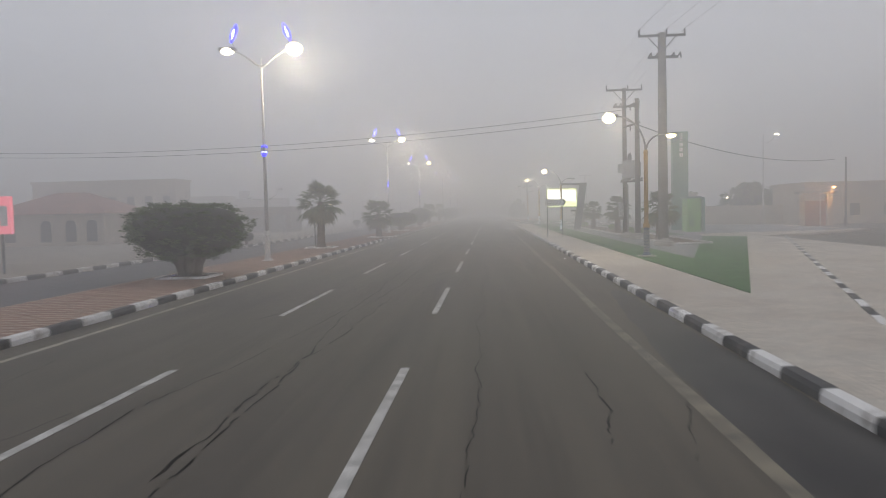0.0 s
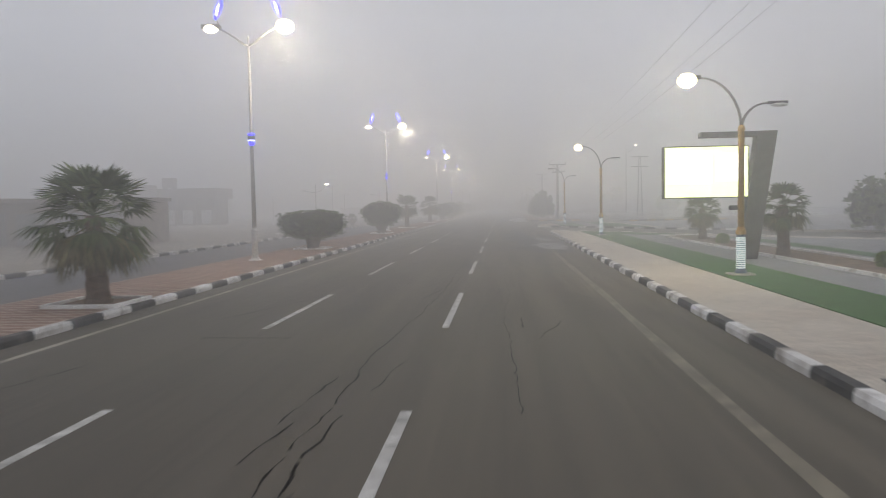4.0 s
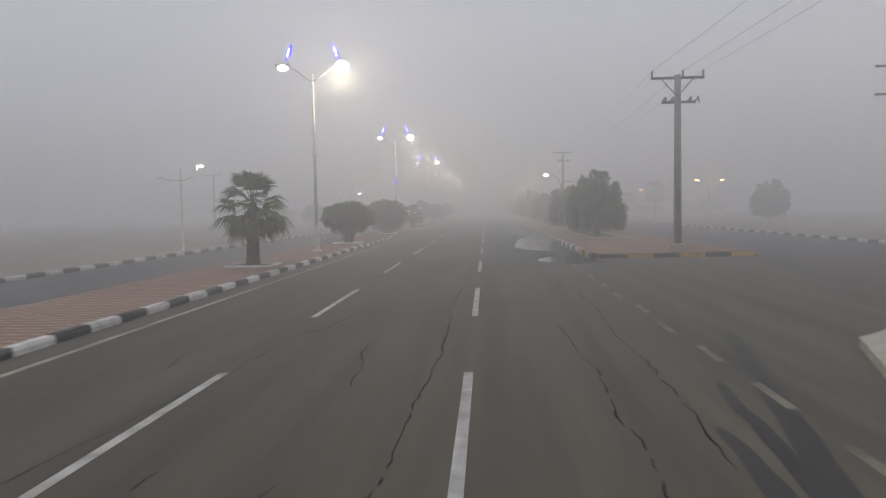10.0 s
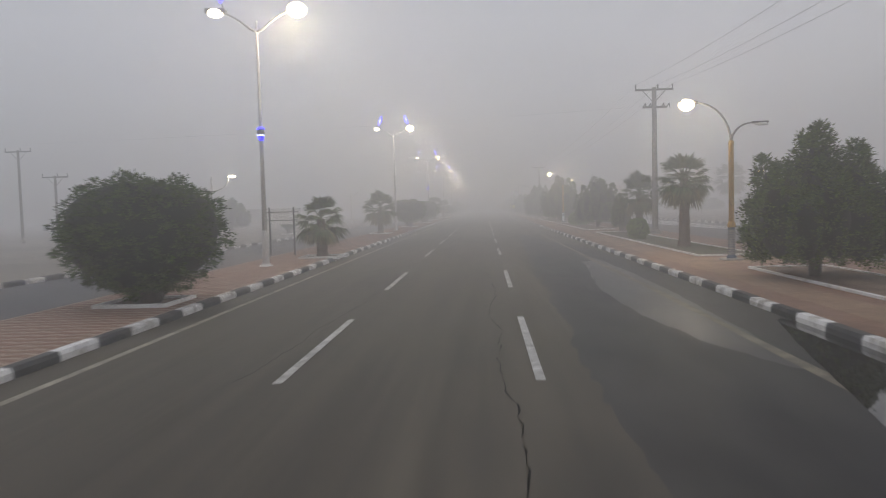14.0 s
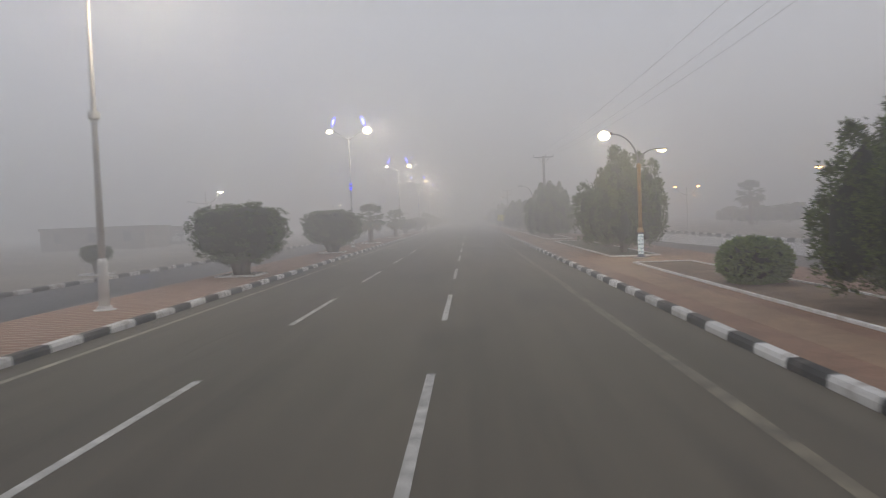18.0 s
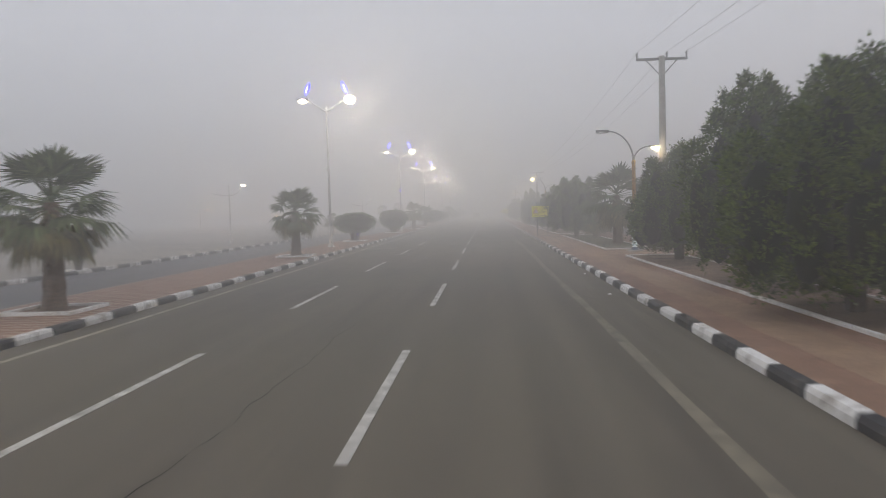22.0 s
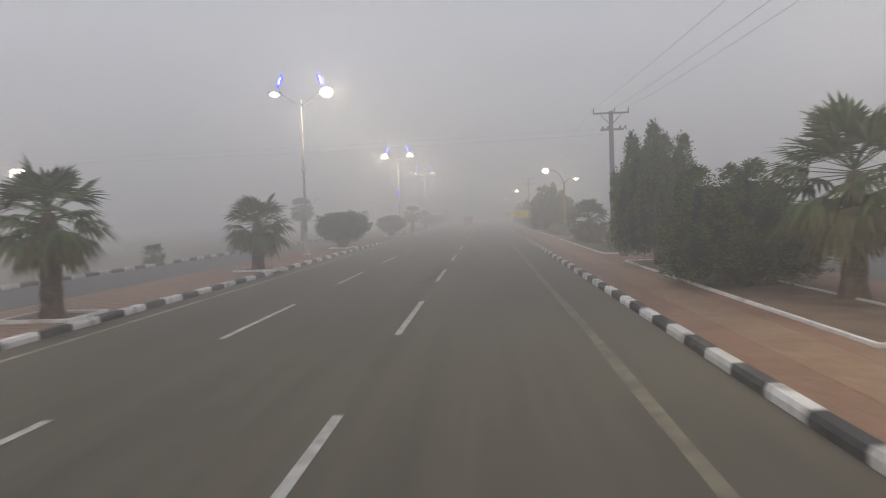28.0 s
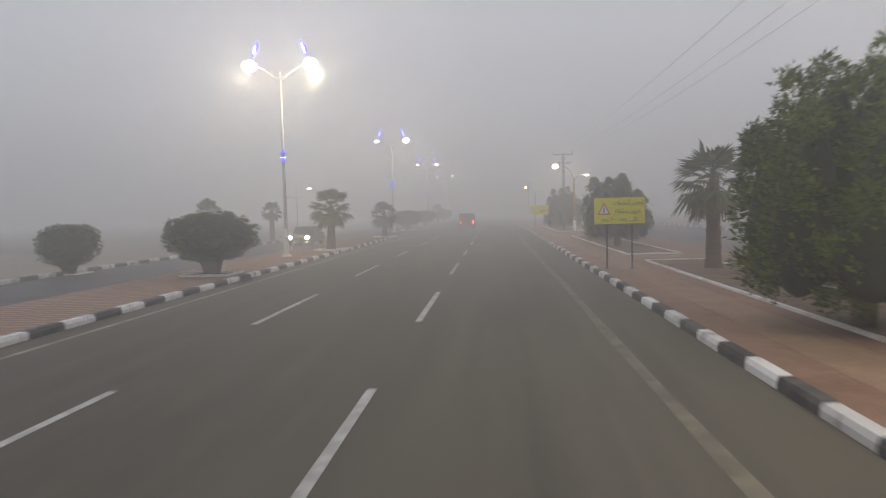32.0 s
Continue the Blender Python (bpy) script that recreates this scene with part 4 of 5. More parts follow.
def topiary_model(seed, box=3.2, foliage=LEAF_TRIM):
    """Unit crown 1 wide and 1 high over a short stem: scaled in place by its copies."""
    r = np.random.RandomState(seed)

    def skin(d):
        k = 1 + 0.12 * noise.noise(d * 2.2 + Vector((seed, 0, 0))) + 0.1 * noise.noise(d * 6 + Vector((0, seed, 0)))
        low = max(0.0, -d.z)
        tp = 1 - 0.24 * low ** 1.5
        return Vector((d.x * k * tp * 0.5, d.y * k * tp * 0.5, 0.5 + d.z * k * 0.5))

    u = r.normal(0, 1, (700, 3))
    u /= (np.abs(u) ** box).sum(1)[:, None] ** (1 / box)
    c = np.array([skin(Vector(q)) for q in u])
    c = c + u * (r.rand(len(u), 1) ** 2 * 0.045 - 0.014)
    p, o = tufts(c, u + [0, 0, 0.25], 24, 0.017, seed)
    leaves = leaf_mesh("crown", p, o, 0.0165 if foliage is LEAF_TRIM else 0.04, foliage, seed, 1.5)
    # Solid core in the shade colour, so gaps between tufts read dark.
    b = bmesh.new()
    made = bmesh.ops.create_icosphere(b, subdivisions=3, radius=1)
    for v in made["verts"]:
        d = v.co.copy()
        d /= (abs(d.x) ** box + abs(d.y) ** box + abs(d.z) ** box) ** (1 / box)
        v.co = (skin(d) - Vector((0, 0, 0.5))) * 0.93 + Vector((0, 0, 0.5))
    return leaves, mesh_of("shaded_core", b, CROWN_SHADE, True)


SHRUB = topiary_model(35, 2.1, LEAF_SHRUB)
TOPIARY = [topiary_model(31, 2.9), topiary_model(32, 2.3), topiary_model(33, 3.6), topiary_model(34, 2.6)]
STEM_SETS = [mesh_of("trunk", stems(40 + k, 0.8, 1.0, 0.26, 8), BARK, True) for k in range(3)]


def topiary(x, y, width, top, bottom, model, words="clipped dark green topiary tree with a rounded flat-topped crown", group="topiary trees on the median"):
    t = thing("topiary_tree", x, y, 0.15 if x > -17 else -0.06, words, "tree", group, turn=(x * 37 + y * 13) % 360)
    leaves, inner = TOPIARY[model % 4]
    for name, me in (("crown", leaves), ("shaded_core", inner)):
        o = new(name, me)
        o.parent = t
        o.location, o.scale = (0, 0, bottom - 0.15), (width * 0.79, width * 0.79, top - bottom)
    s = new("trunk", STEM_SETS[model % 3])
    s.parent = t
    s.scale = (width / 4, width / 4, bottom + 0.35)


def tree_model(seed, spires, share=1.0):
    """An unclipped evergreen: upright tapering plumes of tufted leaves over a broad skirt, 1 wide and 1 high."""
    rr = random.Random(seed)
    r = np.random.RandomState(seed)
    plumes = []
    for count, d0, d1, t0, t1, r0, r1 in ((3, 0.04, 0.12, 0.88, 1.0, 0.11, 0.14), (spires, 0.2, 0.31, 0.7, 0.96, 0.1, 0.135), (spires + 4, 0.34, 0.42, 0.4, 0.72, 0.1, 0.135)):
        for k in range(count):
            a = 2 * math.pi * (k + rr.uniform(-0.3, 0.3)) / count
            d, top, w = rr.uniform(d0, d1), rr.uniform(t0, t1), rr.uniform(r0, r1)
            way = np.array([math.cos(a), math.sin(a), 0])
            plumes.append((way * d * 0.7 + [0, 0, 0.05], way * d + [0, 0, top], w))
    centres, outs = [], []
    for i, (foot, tip, w) in enumerate(plumes):
        n = int(1300 * share * (tip[2] - 0.05) * w)
        u = r.rand(n) ** 0.85
        a = r.rand(n) * 2 * math.pi
        wide = w * (1 - u ** 3.2) ** 0.7 * np.clip(u * 2.4 + 0.6, 0, 1) * r.uniform(0.72, 1.24, n)
        rad = np.stack([np.cos(a), np.sin(a), 0 * a], 1)
        c = foot + (tip - foot) * u[:, None] + rad * wide[:, None]
        keep = np.ones(n, bool)
        for j, (f, t, v) in enumerate(plumes):
            if j != i:
                h = np.clip((c[:, 2] - f[2]) / (t[2] - f[2]), 0, 1.2)[:, None]
                away = np.linalg.norm((c - f - (t - f) * h)[:, :2], axis=1)
                keep &= (away > 0.6 * v) | (h[:, 0] > 0.9)
        centres.append(c[keep])
        outs.append((rad + [0, 0, 0.75])[keep])
    p, o = tufts(np.vstack(centres), np.vstack(outs), 24, 0.0165, seed)
    p[:, 2] = np.clip(p[:, 2], 0.015, 1.1)
    lobes = [(0, 0, 0.34, 0.27, 0.27, 0.3)]
    for f, t, w in plumes:
        m = 0.52 * f + 0.48 * t
        lobes.append((m[0], m[1], m[2], w * 0.8, w * 0.8, (t[2] - f[2]) * 0.46))
    return leaf_mesh("crown", p, o, 0.0145 / share ** 0.5, LEAF_TREE, seed, 1.6), core_mesh("shaded_core", lobes, seed, 0.88)


TREES = [tree_model(51, 7), tree_model(52, 9), tree_model(53, 6), tree_model(54, 8)]
FAR_TREES = [tree_model(55, 7, 0.3), tree_model(56, 8, 0.3)]
TREE_TRUNK = mesh_of("trunk", stems(61, 0.5, 1.6, 0.12, 4), BARK, True)


def tree(x, y, width, top, model, words="dense dark green evergreen tree with ragged upright tips", group="trees in the pavement beds"):
    t = thing("tree", x, y, 0.12 if -20 < x < 20 else -0.1, words, "tree", group, turn=(x * 71 + y * 29) % 360)
    for name, me in zip(("crown", "shaded_core"), TREES[model % 4] if x < 20 else FAR_TREES[model % 2]):
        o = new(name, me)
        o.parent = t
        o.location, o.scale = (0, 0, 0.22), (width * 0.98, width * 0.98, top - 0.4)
    s = new("trunk", TREE_TRUNK)
    s.parent = t


def shrub(x, y, width, top, model, words="low rounded green shrub", group=""):
    t = thing("shrub", x, y, 0.12, words, "shrub", group, turn=(x * 53 + y * 17) % 360)
    for name, me in zip(("crown", "shaded_core"), SHRUB if width < 2 else TREES[model % 4]):
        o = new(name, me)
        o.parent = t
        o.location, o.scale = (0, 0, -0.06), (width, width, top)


def fan_leaf(verts, faces, base, axis, length, blade, droop, rr):
    """One fan palm leaf: a bare stalk and a folded fan of pointed blades with hanging tips."""
    axis = axis.normalized()
    side = axis.cross(Vector((0, 0, 1)))
    side = side.normalized() if side.length > 0.05 else Vector((1, 0, 0))
    up = side.cross(axis).normalized()
    tip = base + axis * length + Vector((0, 0, -droop * 0.3))
    i = len(verts)
    for q, w in ((base, 0.03), (tip, 0.014)):
        verts += [tuple(q - side * w), tuple(q + side * w), tuple(q + up * w)]
    faces += [(i, i + 1, i + 4, i + 3), (i + 1, i + 2, i + 5, i + 4), (i + 2, i, i + 3, i + 5)]
    n, half = 19, rr.uniform(1.2, 1.6)
    for k in range(n):
        a = (2 * k / (n - 1) - 1) * half
        d = axis * math.cos(a) + side * math.sin(a) - up * (0.16 * abs(a))
        l = blade * (1 - 0.28 * (a / half) ** 2) * rr.uniform(0.88, 1.1)
        mid = tip + d * l * 0.55 + up * (0.03 * (k % 2)) + Vector((0, 0, -droop * 0.1))
        end = tip + d * l * 0.98 + Vector((0, 0, -droop * (0.4 + 0.35 * rr.random()) - 0.05))
        across = (d.cross(up)).normalized() * l * 0.066
        j = len(verts)
        verts += [tuple(tip), tuple(mid - across), tuple(end), tuple(mid + across)]
        faces += [(j, j + 1, j + 2, j + 3)]


def palm_model(seed, leaves=30, lean=1.0, ragged=0.0):
    """Fan palm crown about the origin, about 2.8 m across: upright fans over a hanging, drying skirt."""
    rr = random.Random(seed)
    gv, gf, dv, df = [], [], [], []
    for k in range(leaves):
        u = (k + 0.5) / leaves
        el = radians(82 - 100 * u ** 0.85 + rr.uniform(-10, 10))
        az = k * 2.39996 + rr.uniform(-0.3, 0.3)
        axis = Vector((math.cos(az) * math.cos(el), math.sin(az) * math.cos(el), math.sin(el)))
        droop = 0.02 + 0.75 * u ** 1.6 * lean + ragged * rr.random()
        fan_leaf(gv, gf, Vector((0, 0, 0.18 - 0.34 * u)), axis, rr.uniform(0.56, 0.8), rr.uniform(0.7, 0.92), droop, rr)
    for k in range(22):
        az = k * 2.4 + seed
        el = radians(rr.uniform(-52, -8))
        axis = Vector((math.cos(az) * math.cos(el), math.sin(az) * math.cos(el), math.sin(el)))
        fan_leaf(dv, df, Vector((0, 0, -0.18)), axis, rr.uniform(0.45, 0.75), rr.uniform(0.5, 0.75), 0.75, rr)
    return mesh_from("crown", gv, gf, FROND), mesh_from("dry_skirt", dv, df, FROND_DRY)


PALMS = [palm_model(71), palm_model(72, 28, 1.15), palm_model(73, 24, 1.2, 0.25), palm_model(74, 33, 0.9)]


def palm_trunk(seed):
    b = bmesh.new()
    pts, rad = [], []
    for k in range(13):
        u = k / 12
        pts.append((0.02 * math.sin(seed + 3 * u), 0.02 * math.cos(seed + 2 * u), u))
        rad.append((1.0 - 0.42 * u + (0.1 if k % 2 else 0.0) + (0.25 if k == 0 else 0)) * 0.26)
    tube(pts, rad, 12, b)
    for k in range(46):
        a, z = k * 2.4, 0.25 + 0.72 * k / 46
        r = 0.26 * (1.02 - 0.42 * z)
        c = Vector((r * math.cos(a), r * math.sin(a), z))
        o = Vector((math.cos(a), math.sin(a), 0))
        s = Vector((-math.sin(a), math.cos(a), 0)) * 0.06
        q = [b.verts.new(c - s), b.verts.new(c + s), b.verts.new(c + o * 0.055 + Vector((0, 0, 0.045))), ]
        b.faces.new(q)
    return mesh_of("trunk", b, PALM_BARK)


PALM_TRUNKS = [palm_trunk(1), palm_trunk(2)]


def palm(x, y, width, top, model, words="stocky fan palm with drooping lower fronds", group="fan palms"):
    t = thing("palm_tree", x, y, 0.13 if -17 < x < 20 else -0.08, words, "palm tree", group, turn=(x * 91 + y * 47) % 360)
    k = width / 2.75
    hub = max(top - 1.18 * k, 0.25)
    s = new("trunk", PALM_TRUNKS[model % 2])
    s.parent = t
    s.scale = (0.75 + 0.25 * k, 0.75 + 0.25 * k, hub)
    for name, me in zip(("crown", "dry_skirt"), PALMS[model % 4]):
        o = new(name, me)
        o.parent = t
        o.location, o.scale = (0, 0, hub), (k, k, 0.76 * k)


def tree_box(x, y, half=0.8):
    """A square of low white kerb stones round a planted tree."""
    t = thing("tree_planter", x, y, 0.15 if x > -17 else -0.04, "square of low white kerb stones filled with soil", "planter", "tree planters")
    part("soil", block((-half, -half, -0.1), (half, half, 0.02)), SOIL, t)
    for lo, hi in (((-half - 0.1, -half - 0.1, -0.05), (half + 0.1, -half, 0.09)), ((-half - 0.1, half, -0.05), (half + 0.1, half + 0.1, 0.09)),
                   ((-half - 0.1, -half, -0.05), (-half, half, 0.09)), ((half, -half, -0.05), (half + 0.1, half, 0.09))):
        part("kerb_stone", block(lo, hi, 0.012), BED_WHITE, t)


MEDIAN_TOPIARY = ((-10.7, 25.8, 5.0, 2.75, 0.7, 0), (-10.5, 88.0, 4.05, 2.2, 0.58, 2), (-10.45, 111.1, 4.0, 2.82, 0.62, 1), (-10.2, 172.8, 3.9, 2.82, 0.66, 3),
                  (-10.2, 191.9, 4.6, 3.15, 0.28, 1), (-10.55, 258.8, 4.6, 3.16, 0.64, 2), (-10.5, 280.1, 5.0, 3.14, 0.62, 0), (-10.6, 342.6, 3.9, 2.4, 0.68, 3),
                  (-10.4, 366.4, 3.75, 2.7, 0.48, 1), (-9.9, 420.0, 4.3, 2.72, 0.52, 0), (-10.15, 449.6, 3.75, 2.42, 0.55, 3), (-9.9, 510, 3.6, 2.4, 0.6, 2), (-9.9, 532, 3.6, 2.4, 0.6, 0), (-9.9, 575, 3.8, 2.6, 0.6, 1))
for x, y, w, top, bottom, k in MEDIAN_TOPIARY:
    topiary(x, y, w, top, bottom + 0.16, k)
    tree_box(x, y)
MEDIAN_PALMS = ((-10.7, 46.7, 3.1, 4.3, 0), (-9.75, 64.9, 3.1, 3.45, 1), (-10.4, 127.7, 3.0, 3.75, 1), (-10.35, 153.0, 3.3, 3.98, 2), (-9.4, 208.0, 2.7, 2.95, 2),
                (-10.9, 238.0, 3.3, 3.75, 0), (-10.4, 300.2, 3.35, 4.12, 3), (-10.1, 322.0, 3.05, 3.78, 1), (-9.8, 383.6, 2.95, 3.8, 0), (-9.5, 398.6, 3.2, 3.48, 1),
                (-9.4, 466.6, 2.8, 3.8, 3), (-9.4, 488.0, 2.8, 3.25, 1), (-9.6, 553, 2.9, 3.5, 0))
for x, y, w, top, k in MEDIAN_PALMS:
    palm(x, y, w, top, k)
    tree_box(x, y)

# planted beds along the pavement
BEDS = ((175.0, 197.8, 0), (203.2, 229.0, 1), (234.8, 258.2, 0), (263.0, 286.7, 1), (292.6, 315.7, 0), (321.2, 343.3, 1), (347.8, 371.0, 0),
        (377.7, 397.5, 0), (403.2, 425.4, 1), (431.0, 452.0, 0), (456.0, 480.0, 0), (491, 515, 0))
for y0, y1, grassy in BEDS:
    t = thing("planting_bed", 7.45, y0, 0.15, "long white-kerbed planting bed with bare soil" if not grassy else "long white-kerbed planting bed with thin grass", "planting bed", "pavement beds")
    n = y1 - y0
    part("soil", block((-1.1, 0.05, -0.1), (1.1, n - 0.05, 0.03)), BED_GRASS if grassy else SOIL, t)
    for lo, hi in (((-1.2, 0, -0.05), (-1.12, n, 0.07)), ((1.12, 0, -0.05), (1.2, n, 0.07)), ((-1.12, 0, -0.05), (1.12, 0.08, 0.07)), ((-1.12, n - 0.08, -0.05), (1.12, n, 0.07))):
        part("kerb_stone", block(lo, hi, 0.01), BED_WHITE, t)

for x, y, w, top, k in ((7.05, 177.2, 4.7, 5.0, 3), (7.0, 184.0, 3.6, 5.0, 2), (7.0, 194.8, 4.5, 4.3, 3), (8.35, 241.8, 4.7, 4.85, 2), (7.6, 266.6, 5.2, 5.8, 3), (7.25, 297.4, 5.3, 5.2, 1),
                        (7.7, 303.0, 4.7, 5.8, 0), (7.8, 312.6, 4.6, 5.0, 2), (7.2, 341.4, 4.95, 4.9, 0), (6.9, 356.6, 3.9, 4.7, 3), (7.1, 395.0, 3.8, 5.6, 1),
                        (6.65, 435.6, 5.0, 5.1, 2), (7.1, 463.6, 4.2, 4.1, 0), (7.1, 495, 4.2, 4.4, 3), (7.2, 367.0, 3.6, 4.4, 2)):
    tree(x, y, w, top, k)
for x, y, w, top, k, words in ((7.1, 186.6, 1.9, 2.4, 2, "shaggy green shrub among the trees"), (6.9, 217.4, 1.1, 1.26, 0, "small rounded shrub in the grass bed"), (7.4, 248.0, 1.8, 1.35, 1, "round clipped green shrub in a bed"),
                               (7.6, 387.6, 5.0, 3.5, 3, "broad rounded grey-green bush spilling over the bed"), (7.6, 406.0, 1.3, 1.3, 2, "small leafy shrub in the grass bed"), (6.9, 433.4, 1.3, 1.1, 3, "low shrub under a tree")):
    shrub(x, y, w, top, k, words)
for x, y, w, top, k in ((7.4, 209.4, 2.9, 4.45, 3), (8.7, 225.6, 3.2, 4.2, 0), (8.1, 273.4, 2.5, 2.5, 2), (8.1, 281.5, 3.1, 3.95, 0), (8.7, 309.4, 1.4, 1.7, 1),
                        (8.0, 327.6, 4.2, 4.7, 0), (8.3, 338.2, 2.7, 2.6, 2), (8.7, 383.4, 3.9, 4.5, 0), (7.5, 417.0, 3.4, 3.05, 1), (7.75, 448.0, 2.9, 4.25, 0)):
    palm(x, y, w, top, k, group="palms in the pavement beds")
tree(8.3, 230.0, 1.6, 3.0, 1, "slim young tree on a thin stem")

# planted bed with palms behind the turf
t = thing("planting_bed", 11.3, 42, 0.16, "long planted bed edged with white stones behind the turf", "planting bed", "pavement beds")
part("soil", block((-1.1, 0.05, -0.1), (1.1, 55, 0.03)), SOIL, t)
for lo, hi in (((-1.22, 0, -0.05), (-1.1, 55, 0.12)), ((1.1, 0, -0.05), (1.22, 55, 0.12)), ((-1.1, 0, -0.05), (1.1, 0.1, 0.12)), ((-1.1, 54.9, -0.05), (1.1, 55, 0.12))):
    part("kerb_stone", block(lo, hi, 0.015), KERB_WHITE, t)
for x, y, w, top, k in ((11.3, 49.6, 2.8, 3.35, 2), (11.1, 64.5, 2.6, 3.3, 2), (10.9, 78.0, 2.3, 3.0, 2), (11.5, 92, 2.3, 2.8, 0)):
    palm(x, y, w, top, k, "young fan palm in the planted bed", "palms behind the turf")
for x, y, s in ((11.3, 60, 0.6), (11.9, 72, 0.7), (11.2, 87, 0.6), (11.7, 57, 0.5)):
    shrub(x, y, s, 0.6, 1, "small dark shrub in the planted bed")

# plants across the far carriageway and beyond
for x, y, w, top, bottom, k in ((-22.2, 250, 2.3, 2.2, 0.7, 1), (-20.4, 57.2, 1.5, 1.3, 0.62, 0), (-21.7, 120, 1.6, 1.45, 0.65, 1), (-21.1, 266.8, 1.75, 1.75, 0.85, 2), (-21.7, 303.5, 1.4, 1.45, 0.6, 1), (-19.4, 317, 1.7, 1.6, 0.7, 0), (-18.1, 453.6, 2.9, 2.3, 0.6, 0), (-20.5, 478, 2.0, 2.0, 0.5, 1), (-18.6, 55.6, 1.3, 1.2, 0.6, 2)):
    topiary(x, y, w, top, bottom, k, "small clipped tree across the far carriageway, misty", "topiary trees across the road")
    tree_box(x, y, 0.6)
for x, y, w, top, k in ((-18.6, 371.5, 2.2, 2.8, 2), (-20.3, 358, 2.7, 2.2, 1), (-18.6, 408, 1.5, 1.35, 1), (-18.6, 430, 2.9, 2.6, 2), (-19.2, 445.2, 3.1, 5.0, 3), (-18.9, 471.5, 2.2, 3.65, 0), (-19.3, 487.1, 2.0, 3.7, 1), (-21.5, 436, 2.6, 4.4, 0), (-21, 150, 1.6, 1.8, 1), (-20.6, 138, 1.6, 1.7, 2)):
    palm(x, y, w, top, k, "misty fan palm across the far carriageway", "palms across the road")
for x, y, w, top, k in ((37.5, 295, 5.8, 8.5, 0), (36.4, 493, 5.6, 8.5, 2), (40.6, 400.5, 6.6, 8.3, 0), (38.5, 331, 4.4, 6.4, 3)):
    palm(x, y, w, top, k, "tall palm fading into the fog", "far palms")
for x, y, w, top, k in ((26, 150, 3.4, 3.0, 0), (33, 150, 2.8, 2.6, 1), (41, 236, 6.5, 6.4, 2), (33, 95, 9, 5.5, 3), (26, 100, 6, 4.6, 0), (-35.7, 271.5, 6.0, 4.7, 2), (42, 338, 7, 3.0, 1), (46, 336, 8, 3.2, 2), (54, 332, 8, 4.0, 3), (62, 336, 9, 4.6, 0), (44, 354, 6, 3.0, 1)):
    tree(x, y, w, top, k, "hazy round tree beyond the service road" if x > 0 else "hazy round tree on the sand across the road", "far trees")


# ---- signs ----
def text_mesh(words, size, material, name="lettering"):
    """Flat lettering, standing upright and facing the road."""
    cu = bpy.data.curves.new(name, "FONT")
    cu.body, cu.size, cu.align_x, cu.align_y, cu.extrude = words, size, "CENTER", "CENTER", 0.004
    tmp = new(name, cu)
    me = bpy.data.meshes.new_from_object(tmp.evaluated_get(bpy.context.evaluated_depsgraph_get()))
    bpy.data.objects.remove(tmp)
    me.materials.clear()
    me.materials.append(material)
    return me


def on_board(me, name, board, x, y, z):
    o = new(name, me)
    o.parent = board
    o.matrix_parent_inverse = Matrix.Identity(4)
    o.matrix_basis = pose(x, y, z, 90, 0, 0)
    tagged(o, kind="stuff")
    return o


def script_bars(board, x, y, z, width, height, seed, material=INK):
    """A line of connected script too small to read: a base stroke with short risers and dots."""
    rr = random.Random(seed)
    b = bmesh.new()
    cx = x - width / 2
    while cx < x + width / 2 - 0.05:
        w = min(rr.uniform(0.1, 0.26), x + width / 2 - cx)
        block((cx, y - 0.004, z - height * 0.2), (cx + w, y, z - height * 0.02), 0, b)
        if rr.random() < 0.7:
            k = cx + rr.uniform(0, w - 0.03)
            block((k, y - 0.004, z - height * 0.02), (k + 0.03, y, z + height * rr.uniform(0.25, 0.5)), 0, b)
        if rr.random() < 0.6:
            k = cx + rr.uniform(0, w - 0.03)
            d = z - height * 0.4 if rr.random() < 0.5 else z + height * 0.25
            block((k, y - 0.004, d), (k + 0.03, y, d + 0.03), 0, b)
        cx += w + rr.choice((0.015, 0.015, 0.05))
    return part("script_line", b, material, board)


def warning_sign(x, y, lines):
    t = thing("warning_sign", x, y, 0.15, "yellow pedestrian-crossing warning board on two steel posts", "road sign", "yellow warning signs")
    for dx in (0.42, 1.28):
        part("post", tube([(dx, 0, 0), (dx, 0, 2.5)], [0.035, 0.035], 8), STEEL_DARK, t)
        part("post_foot", block((dx - 0.12, -0.12, 0), (dx + 0.12, 0.12, 0.025)), STEEL_DARK, t)
    board = part("board", block((0, -0.05, 1.56), (1.72, -0.036, 2.46), 0.004), SIGN_YELLOW, t)
    tri = [(0.1, 1.88), (0.56, 1.88), (0.33, 2.3)]
    for k, m, d in ((1.0, SIGN_RED, 0.0), (0.74, SIGN_WHITE, 0.004)):
        cx, cz = 0.33, 2.02
        b = bmesh.new()
        lo = [b.verts.new((cx + (a - cx) * k, -0.052 - d, cz + (c - cz) * k)) for a, c in tri]
        hi = [b.verts.new((v.co.x, -0.057 - d, v.co.z)) for v in lo]
        b.faces.new(hi)
        for i in range(3):
            b.faces.new((lo[i], lo[(i + 1) % 3], hi[(i + 1) % 3], hi[i]))
        part("triangle", b, m, board)
    part("pictogram", block((0.315, -0.065, 1.92), (0.345, -0.062, 2.12)), INK, board)
    for words, cx, z in zip(lines, (1.16, 1.16, 0.86), (2.27, 2.0, 1.72)):
        on_board(text_mesh(words, 0.225, INK), "lettering", board, cx, -0.055, z)
    return t


